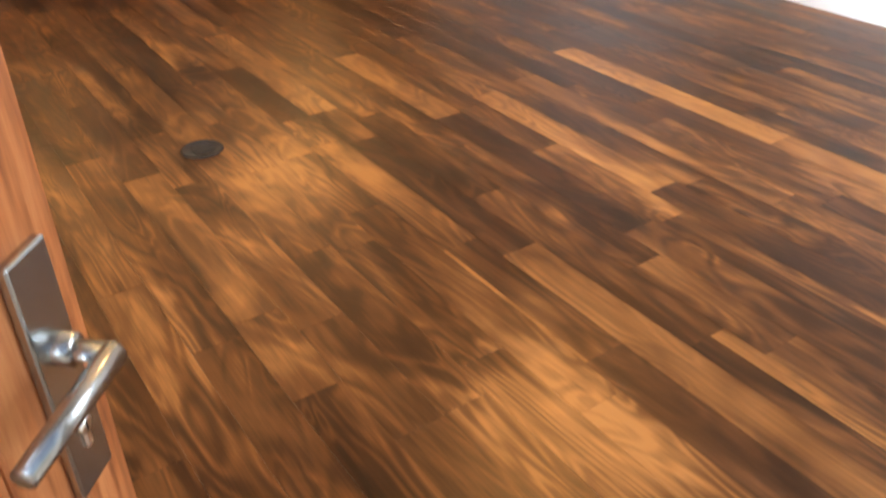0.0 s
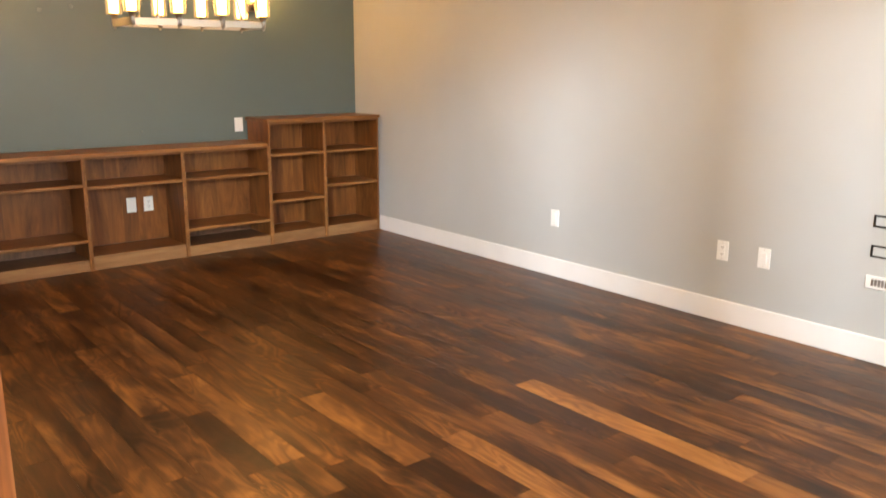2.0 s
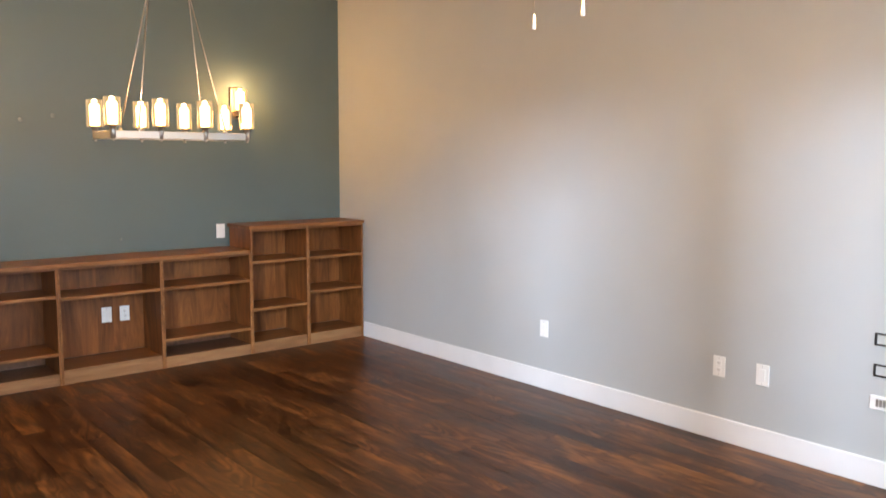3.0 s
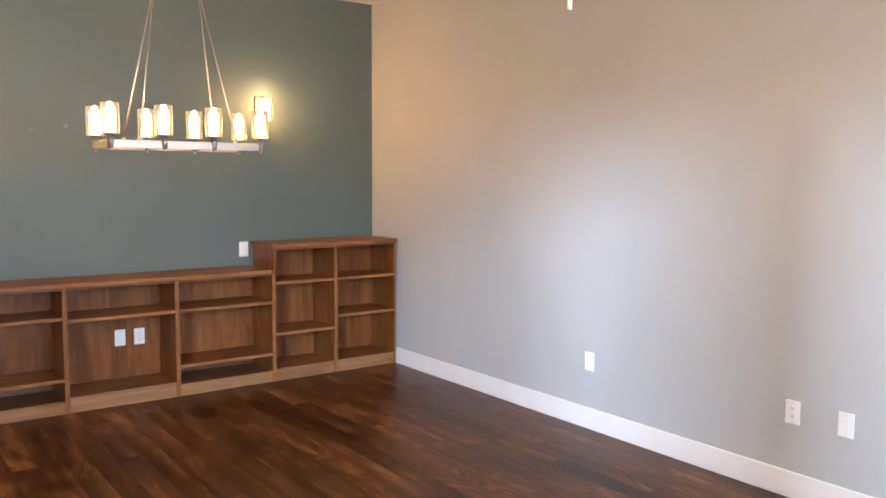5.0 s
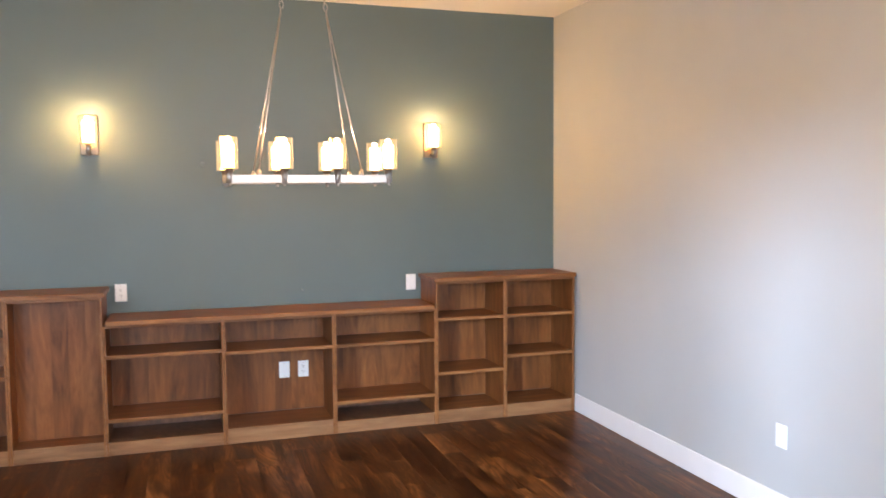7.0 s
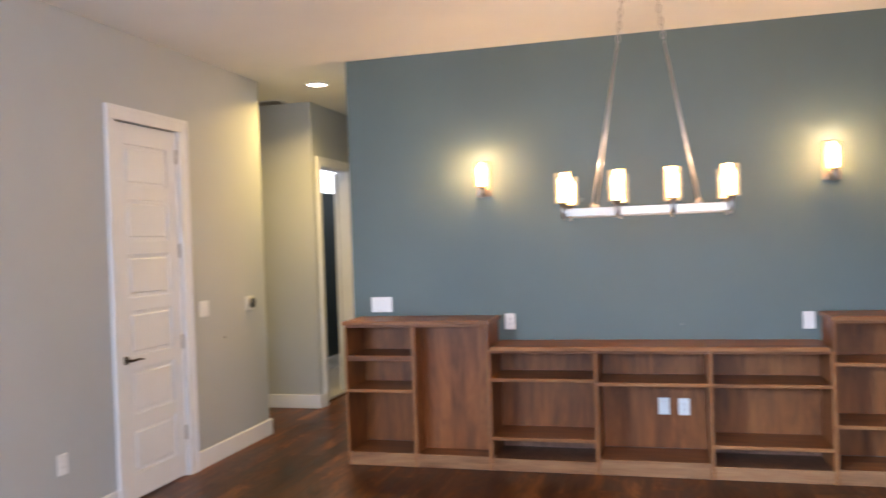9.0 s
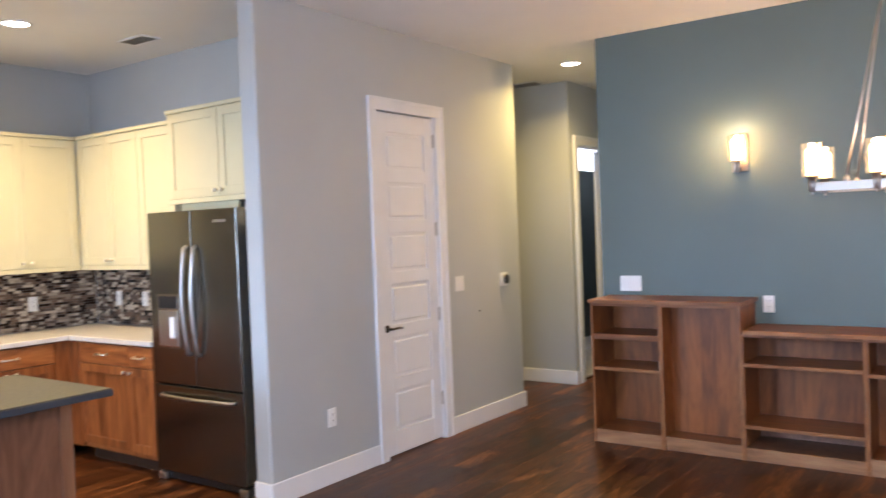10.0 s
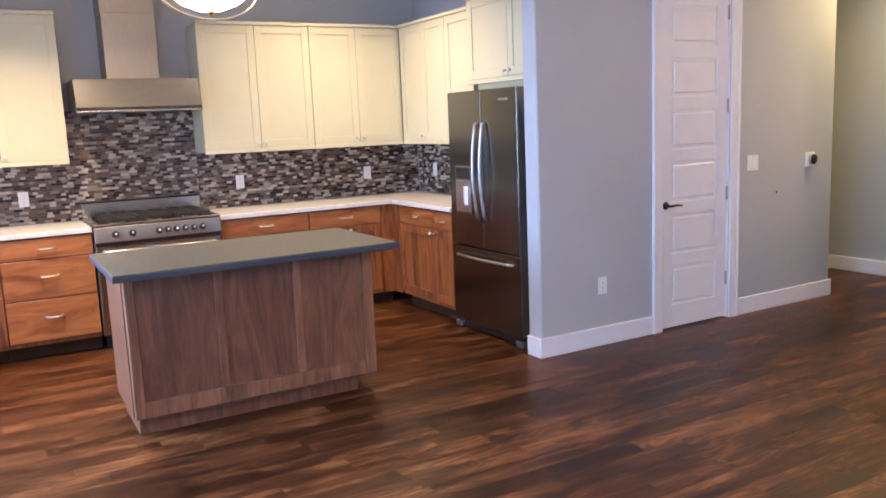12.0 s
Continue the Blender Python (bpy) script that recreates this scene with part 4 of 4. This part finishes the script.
fr = thing("refrigerator", (-2.215, 4.120, 0), 0, "dark stainless french-door refrigerator with freezer drawer and water dispenser", "refrigerator")
part("case", box(0.005, 0.885, 0.075, 0.62, 0.03, 1.775, bev=0.004), M_BLACK, fr)
fd = part("left_door", box(0.0, 0.4535, 0, 0.068, 0.655, 1.790, bev=0.006, seg=2), M_FRIDGE, fr)
fe = part("right_door", box(0.4565, 0.896, 0, 0.068, 0.655, 1.790, bev=0.006, seg=2), M_FRIDGE, fr)
ff = part("freezer_drawer", box(0.0, 0.896, 0, 0.068, 0.065, 0.645, bev=0.006, seg=2), M_FRIDGE, fr)
part("side_edge", box(0.897, 0.8995, 0.004, 0.066, 0.085, 1.788), M_STEEL, fr, "pale steel door edge")


def bowed(bm, a, b, out, r, n=14):
    a, b = Vector(a), Vector(b)
    pts = [a + Vector((0, out * 0.0, 0))]
    for i in range(n + 1):
        s = i / n
        bow = out * (0.45 + 0.55 * math.sin(math.pi * s))
        pts.append(a.lerp(b, 0.02 + 0.96 * s) + Vector((0, -bow, 0)))
    pts.append(b)
    return tube(bm, pts, r, 10)


part("handle", bowed(bmesh.new(), (0.408, 0, 0.86), (0.408, 0, 1.56), 0.055, 0.012), M_STEEL, fd, "bowed steel door handle")
part("handle", bowed(bmesh.new(), (0.502, 0, 0.86), (0.502, 0, 1.56), 0.055, 0.012), M_STEEL, fe, "bowed steel door handle")
part("handle", bowed(bmesh.new(), (0.09, 0, 0.580), (0.82, 0, 0.580), 0.05, 0.012), M_STEEL, ff, "bowed steel drawer handle")
dp = part("dispenser", box(0.080, 0.300, -0.004, 0.0, 0.895, 1.25, bev=0.003), M_STEELX, fd, "water and ice dispenser")
part("display", box(0.095, 0.285, -0.006, -0.003, 1.155, 1.235, bev=0.002), M_BLACK, dp)
part("alcove", box(0.095, 0.285, -0.0055, -0.003, 0.91, 1.14, bev=0.002), M_STEEL, dp, "pale grey dispenser alcove")
part("paddle", box(0.205, 0.262, -0.012, -0.005, 0.96, 1.10, bev=0.004), M_PLATE, dp)
part("badge", box(0.68, 0.80, -0.0015, 0.0, 1.705, 1.722), M_NICKEL, fe)
for x in (0.0, 0.815):
    part("foot", box(x, x + 0.08, 0.0, 0.07, 0.0, 0.05, bev=0.008, seg=2), M_NICKEL, fr, "grey levelling foot")
part("toe_grille", box(0.082, 0.812, 0.03, 0.10, 0.010, 0.06), M_BLACK, fr)

fp = thing("filler_panel", (-2.215, 4.40, 0), 0, "cream painted filler panel between refrigerator and cabinet", "filler panel")
part("board", box(0.0, 0.60, 0.0, 0.018, 1.778, 1.850, bev=0.002), M_CAB, fp)

rg = thing("range", (-3.235, 1.680, 0), 90, "stainless gas range with black grates and a row of knobs", "range")
RW = 0.925
part("body", box(0, RW, 0.02, 0.655, 0.10, 0.895), M_STEELX, rg)
part("oven_door", box(0.006, RW - 0.006, -0.01, 0.02, 0.20, 0.775, bev=0.005), M_STEELX, rg)
part("oven_handle", tube(bmesh.new(), [(0.06, -0.01, 0.735), (0.06, -0.05, 0.735), (0.07, -0.058, 0.735), (RW - 0.07, -0.058, 0.735), (RW - 0.06, -0.05, 0.735), (RW - 0.06, -0.01, 0.735)], 0.011, 10), M_STEEL, rg)
part("toe_kick", box(0.02, RW - 0.02, 0.06, 0.6, 0.0, 0.10), M_BLACK, rg)
bm = box(0, RW, -0.030, 0.02, 0.800, 0.918, bev=0.006, seg=2)
for v in bm.verts:
    if v.co.y < -0.01:
        v.co.y += 0.010 * (v.co.z - 0.800) / 0.118
cpn = part("control_panel", bm, M_STEELX, rg)
part("panel_gap", box(0.004, RW - 0.004, -0.004, 0.02, 0.776, 0.799), M_BLACK, rg)
for x in (0.145, 0.265, 0.455, 0.52, 0.585, 0.65, 0.715, 0.78):
    k = part("knob", lathe(bmesh.new(), [(0, -0.056), (0.014, -0.055), (0.018, -0.04), (0.020, -0.034), (0.025, -0.030), (0.025, -0.022), (0, -0.022)], (x, 0, 0.858), 16, "Y"), M_BLACK, cpn)
    # chrome cap, small and set high to stand for the knob's highlight
    part("knob_cap", lathe(bmesh.new(), [(0, -0.0585), (0.0085, -0.0575), (0.0088, -0.050), (0, -0.050)], (x, 0, 0.864), 16, "Y"), M_CHROME, k)
tp = part("cooktop", box(0, RW, -0.022, 0.60, 0.919, 0.938, bev=0.004), M_STEELX, rg)
part("backguard", box(0, RW, 0.605, 0.655, 0.90, 1.055, bev=0.004), M_STEELX, rg)
part("backguard_cap", box(0, RW, 0.595, 0.657, 1.056, 1.064, bev=0.002), M_BLACK, rg)
for i in range(3):
    x0 = 0.06 + i * 0.272
    gr = part("grate", box(x0, x0 + 0.012, 0.06, 0.56, 0.955, 0.975, bev=0.003), M_IRON, tp)
    for a in ((x0 + 0.25, x0 + 0.262, 0.06, 0.56), (x0 + 0.125, x0 + 0.137, 0.06, 0.56)):
        part("grate_bar", box(a[0], a[1], a[2], a[3], 0.955, 0.975, bev=0.003), M_IRON, gr)
    for y in (0.06, 0.19, 0.305, 0.43, 0.548):
        part("grate_bar", box(x0, x0 + 0.262, y, y + 0.012, 0.952, 0.972, bev=0.003), M_IRON, gr)
    for x in (x0, x0 + 0.25):
        for y in (0.06, 0.548):
            part("grate_foot", box(x, x + 0.012, y, y + 0.012, 0.936, 0.958), M_IRON, gr)
    for y in (0.18, 0.43):
        bn = part("burner", lathe(bmesh.new(), [(0, 0.938), (0.055, 0.938), (0.05, 0.946), (0.04, 0.948), (0.04, 0.955), (0, 0.957)], (x0 + 0.131, y, 0), 20), M_IRON, tp)
        part("burner_cap", lathe(bmesh.new(), [(0.042, 0.948), (0.056, 0.948), (0.056, 0.952), (0.042, 0.952)], (x0 + 0.131, y, 0), 20), M_CHROME, bn)

hd = thing("range_hood", (-3.90, 2.125, 0), 90, "stainless chimney range hood with a sloped canopy", "range hood")
bm = bmesh.new()
prof = [(-0.0, 1.760), (-0.515, 1.760), (-0.520, 1.790), (-0.455, 2.0), (-0.0, 2.0)]
va = [[bm.verts.new((x, y, z)) for y, z in prof] for x in (-0.455, 0.455)]
bm.faces.new(va[0])
bm.faces.new(va[1][::-1])
for k in range(5):
    bm.faces.new((va[0][k], va[0][(k + 1) % 5], va[1][(k + 1) % 5], va[1][k]))
bmesh.ops.bevel(bm, geom=list(bm.edges), offset=0.003, segments=1, affect="EDGES")
part("canopy", bm, M_HOOD, hd)
part("filter", box(-0.42, 0.42, -0.49, -0.03, 1.754, 1.762), M_BLACK, hd)
part("lip", box(-0.457, 0.457, -0.523, -0.505, 1.752, 1.766, bev=0.002), M_STEELX, hd)
part("flue", box(-0.195, 0.195, -0.30, -0.0, 2.0, CEIL, bev=0.002), M_FLUE, hd)
part("flue_sleeve", box(-0.199, 0.199, -0.303, -0.0, 2.50, CEIL, bev=0.002), M_FLUE, hd)

isl = thing("kitchen_island", (-1.165, 1.565, 0), 90, "wooden kitchen island with framed panels and a grey stone top", "kitchen island")
IW, ID = 1.375, 0.60
part("core", box(0.02, IW - 0.02, 0.012, ID - 0.02, 0.10, 0.885), M_ISLE, isl)
part("plinth", box(0.025, IW - 0.09, 0.09, ID - 0.05, 0.0, 0.10), M_ISLE, isl, "recessed wooden plinth")
zs = (0.115, 0.885)
for a in ((0, 0.05), (IW - 0.06, IW)):
    part("corner_post", box(a[0], a[1], -0.006, 0.05, zs[0], zs[1], bev=0.003), M_ISFRAME, isl)
part("bottom_rail", box(0.05, IW - 0.06, -0.003, 0.018, 0.115, 0.20, bev=0.002), M_ISFRAME, isl)
for x in (0.475, 0.915):
    part("muntin", box(x - 0.022, x + 0.022, -0.003, 0.018, 0.2, 0.885, bev=0.002), M_ISFRAME, isl)
for a, b in ((0.05, 0.453), (0.497, 0.893), (0.937, IW - 0.06)):
    part("panel", box(a, b, 0.009, 0.016, 0.2, 0.885, bev=0.001), M_ISLE, isl)
part("end_panel", box(-0.006, 0.014, 0.05, ID - 0.01, 0.115, 0.885, bev=0.002), M_ISLE, isl)
part("end_panel", box(IW - 0.014, IW + 0.006, 0.05, ID - 0.01, 0.115, 0.885, bev=0.002), M_ISLE, isl)
it = thing("island_top", (-1.165, 1.565, 0), 90, "honed grey-green stone top on the island", "worktop")
part("slab", box(-0.075, IW + 0.055, -0.262, 0.62, 0.889, 0.925, bev=0.004, seg=2), M_ISTOP, it)
part("edge", box(-0.078, IW + 0.058, -0.265, 0.623, 0.8885, 0.918, bev=0.002), M_ISSHADE, it, "stone edge with its blue shade put into the colour")
K = "white duplex outlet on the mosaic backsplash"
for y in (2.97, 4.19):
    plate((-3.888, y, 1.135), 90, 0.072, 0.116, "duplex", K)
plate((-3.888, 1.28, 1.12), 90, 0.072, 0.116, "duplex", K)
for x in (-3.56, -3.20):
    plate((x, 4.748, 1.14), 0, 0.072, 0.116, "duplex", K)

# round floor box
fb = thing("floor_box", (0.98, 2.706, 0.0), 0, "round dark bronze floor outlet cover set in the planks", "floor outlet")
part("ring", lathe(bmesh.new(), [(0.0, 0.001), (0.070, 0.001), (0.076, 0.0025), (0.074, 0.005), (0.066, 0.006), (0.064, 0.004), (0, 0.004)], (0, 0, 0), 40), M_LID, fb)
part("lid", box(-0.035, 0.035, -0.035, 0.035, 0.004, 0.006, bev=0.002), M_LID, fb)


# ---- mosaic backsplash ----
def mosaic(name, loose, areas, place, turn, seed):
    """Thin brick-laid tiles over rectangles (x0, x1, z0, z1); local front -y."""
    rnd = random.Random(seed)
    m = thing(name, place, turn, "glossy mosaic backsplash of brown, grey and white strip tiles", "backsplash", kind="structure")
    verts, faces, singles, tiles = [], [], 0, {}
    bmg = bmesh.new()
    for x0, x1, z0, z1 in areas:
        bx(bmg, x0, x1, -0.007, 0.0, z0, z1)
        z, row = z0 + 0.001, 0
        while z < z1 - 0.008:
            h = 0.0190
            x = x0 + 0.001 - rnd.random() * 0.07
            while x < x1 - 0.004:
                w = rnd.choice((0.036, 0.046, 0.054, 0.064))
                a, b = max(x, x0 + 0.001), min(x + w - 0.0015, x1 - 0.001)
                if b - a > 0.004:
                    d = -0.0095 - rnd.random() * 0.002
                    n = len(verts)
                    t = min(z + h, z1 - 0.001)
                    if singles < 300 and loose[0] < a and b < loose[1] and t == z + h:
                        if w not in tiles:
                            tiles[w] = solid("tile", box(0, w - 0.0015, -0.0105, -0.006, 0, h), M_TILE)
                        ob = new("tile", tiles[w])
                        ob.location, ob.parent = (a, 0, z), m
                        singles, x = singles + 1, x + w
                        continue
                    verts += [(a, -0.006, z), (b, -0.006, z), (b, -0.006, t), (a, -0.006, t), (a, d, z), (b, d, z), (b, d, t), (a, d, t)]
                    faces += [tuple(n + i for i in f) for f in ((4, 5, 6, 7), (0, 1, 5, 4), (1, 2, 6, 5), (2, 3, 7, 6), (3, 0, 4, 7))]
                x += w
            z, row = z + h + 0.0015, row + 1
    part("grout", bmg, M_GROUT, m)
    me = bpy.data.meshes.new("mosaic_tiles")
    me.from_pydata(verts, [], faces)
    me.materials.append(M_MOSAIC)
    ob = new("mosaic_tiles", me)
    ob.parent = m
    tagged(ob, "brown, grey and white glass strip tiles", kind="stuff")


mosaic("backsplash_west", (2.62, 3.10), [(0.2, 1.60, 0.923, 1.392), (1.60, 2.615, 0.923, 1.78), (2.615, 4.745, 0.923, 1.402)], (-3.90, 0, 0), 90, 3)
mosaic("backsplash_north", (-2.95, -2.45), [(-3.888, -2.24, 0.923, 1.402)], (0, 4.76, 0), 0, 5)

# ---- floor planks ----
PW = 0.127
rnd = random.Random(11)
# boards whose ends and tone stand out, by row: (from, to, tone); 0 usual, 1 sapwood, 2 light, 3 dark
SET = {36: ((1.70, 2.62, 2), (2.62, 3.35, 3)), 41: ((0.30, 1.085, 3), (1.085, 1.68, 0), (1.68, 2.5, 0), (2.76, 3.40, 3)), 42: ((-0.14, 1.56, 2), (1.56, 2.45, 3), (2.76, 3.87, 2)),
       43: ((-0.14, 0.98, 0), (0.98, 1.88, 0)), 45: ((0.55, 1.45, 0), (1.45, 2.45, 3), (2.45, 3.27, 2)), 47: ((0.70, 1.58, 0), (1.58, 2.55, 2)), 49: ((1.30, 2.60, 0), (2.60, 3.60, 3)),
       52: ((-0.14, 0.55, 0), (0.55, 1.58, 1), (1.58, 2.77, 1)), 60: ((0.90, 2.06, 3), (2.06, 2.9, 0))}
# boards with a sapwood strip along one edge: (row, from): (edge, width)
STRIP = {(41, 1.085): (0, 0.012), (43, -0.14): (1, 0.052)}
FLOORS = (M_FLOOR, M_SAP, M_MIDP, M_DEEP)
shared = {}
rests = [bmesh.new() for _ in FLOORS]
near, row, x = 0, 0, -3.90


def board(x, x1, y0, y1, tone):
    global near
    if x > -1.05 and y0 > 0.4 and y1 < 6.4 and x1 < 4.36 and near < 300:
        key = (round(x1 - x, 3), round(y1 - y0, 3), tone)
        if key not in shared:
            bm = bmesh.new()
            bx(bm, 0.0001, x1 - x - 0.0001, 0.0001, y1 - y0 - 0.0001, -0.018, 0.0)
            top = [e for e in bm.edges if all(v.co.z > -0.001 for v in e.verts)]
            bmesh.ops.bevel(bm, geom=top, offset=0.0004, segments=1, affect="EDGES")
            shared[key] = solid("plank", bm, FLOORS[tone])
        ob = new("plank", shared[key])
        ob.location, ob.parent = (x, y0, 0), floor
        near += 1
    else:
        bx(rests[tone], x + 0.0001, x1 - 0.0001, y0 + 0.0001, y1 - 0.0001, -0.018, 0.0)


while x < 4.36:
    y = -0.14 - rnd.random() * 0.9
    x1 = min(x + PW, 4.365)
    fixed = list(SET.get(row, ()))
    while y < 9.66:
        if fixed and y >= fixed[0][0] - 0.35:
            a, b, tone = fixed.pop(0)
            if y < a - 0.01:
                board(x, x1, max(y, -0.14), a, 0)
            cut = STRIP.get((row, a))
            if cut:
                m = x + cut[1] if cut[0] == 0 else x1 - cut[1]
                board(x, m, a, b, 1 if cut[0] == 0 else tone)
                board(m, x1, a, b, tone if cut[0] == 0 else 1)
            else:
                board(x, x1, a, b, tone)
            y = b
            continue
        length = rnd.choice((0.45, 0.6, 0.75, 0.9, 1.05, 1.2))
        if fixed:
            length = min(length, max(0.2, fixed[0][0] - y))
        y0, y1 = max(y, -0.14), min(y + length, 9.66)
        hidden = (x1 < -1.23 and (y0 > 4.9 and y1 < 7.0)) or (x > 0.05 and y0 > 6.72) or (x1 < -3.4) or (x1 < -1.1 and y0 > 8.2)
        if x1 < -1.1 and y1 > 8.25:
            y1 = 8.25
        if y1 - y0 > 0.05 and not hidden:
            board(x, x1, y0, y1, 0)
        y += length
    x, row = x + PW, row + 1


def island_tones(material, name):
    """The plank timber with a tone for each loose piece of a joined mesh."""
    m = material.copy()
    m.name = name
    nt = m.node_tree
    geo = nt.nodes.new("ShaderNodeNewGeometry")
    info = next(n for n in nt.nodes if n.bl_idname == "ShaderNodeObjectInfo")
    for l in list(nt.links):
        if l.from_node == info:
            nt.links.new(geo.outputs["Random Per Island"], l.to_socket)
    return m


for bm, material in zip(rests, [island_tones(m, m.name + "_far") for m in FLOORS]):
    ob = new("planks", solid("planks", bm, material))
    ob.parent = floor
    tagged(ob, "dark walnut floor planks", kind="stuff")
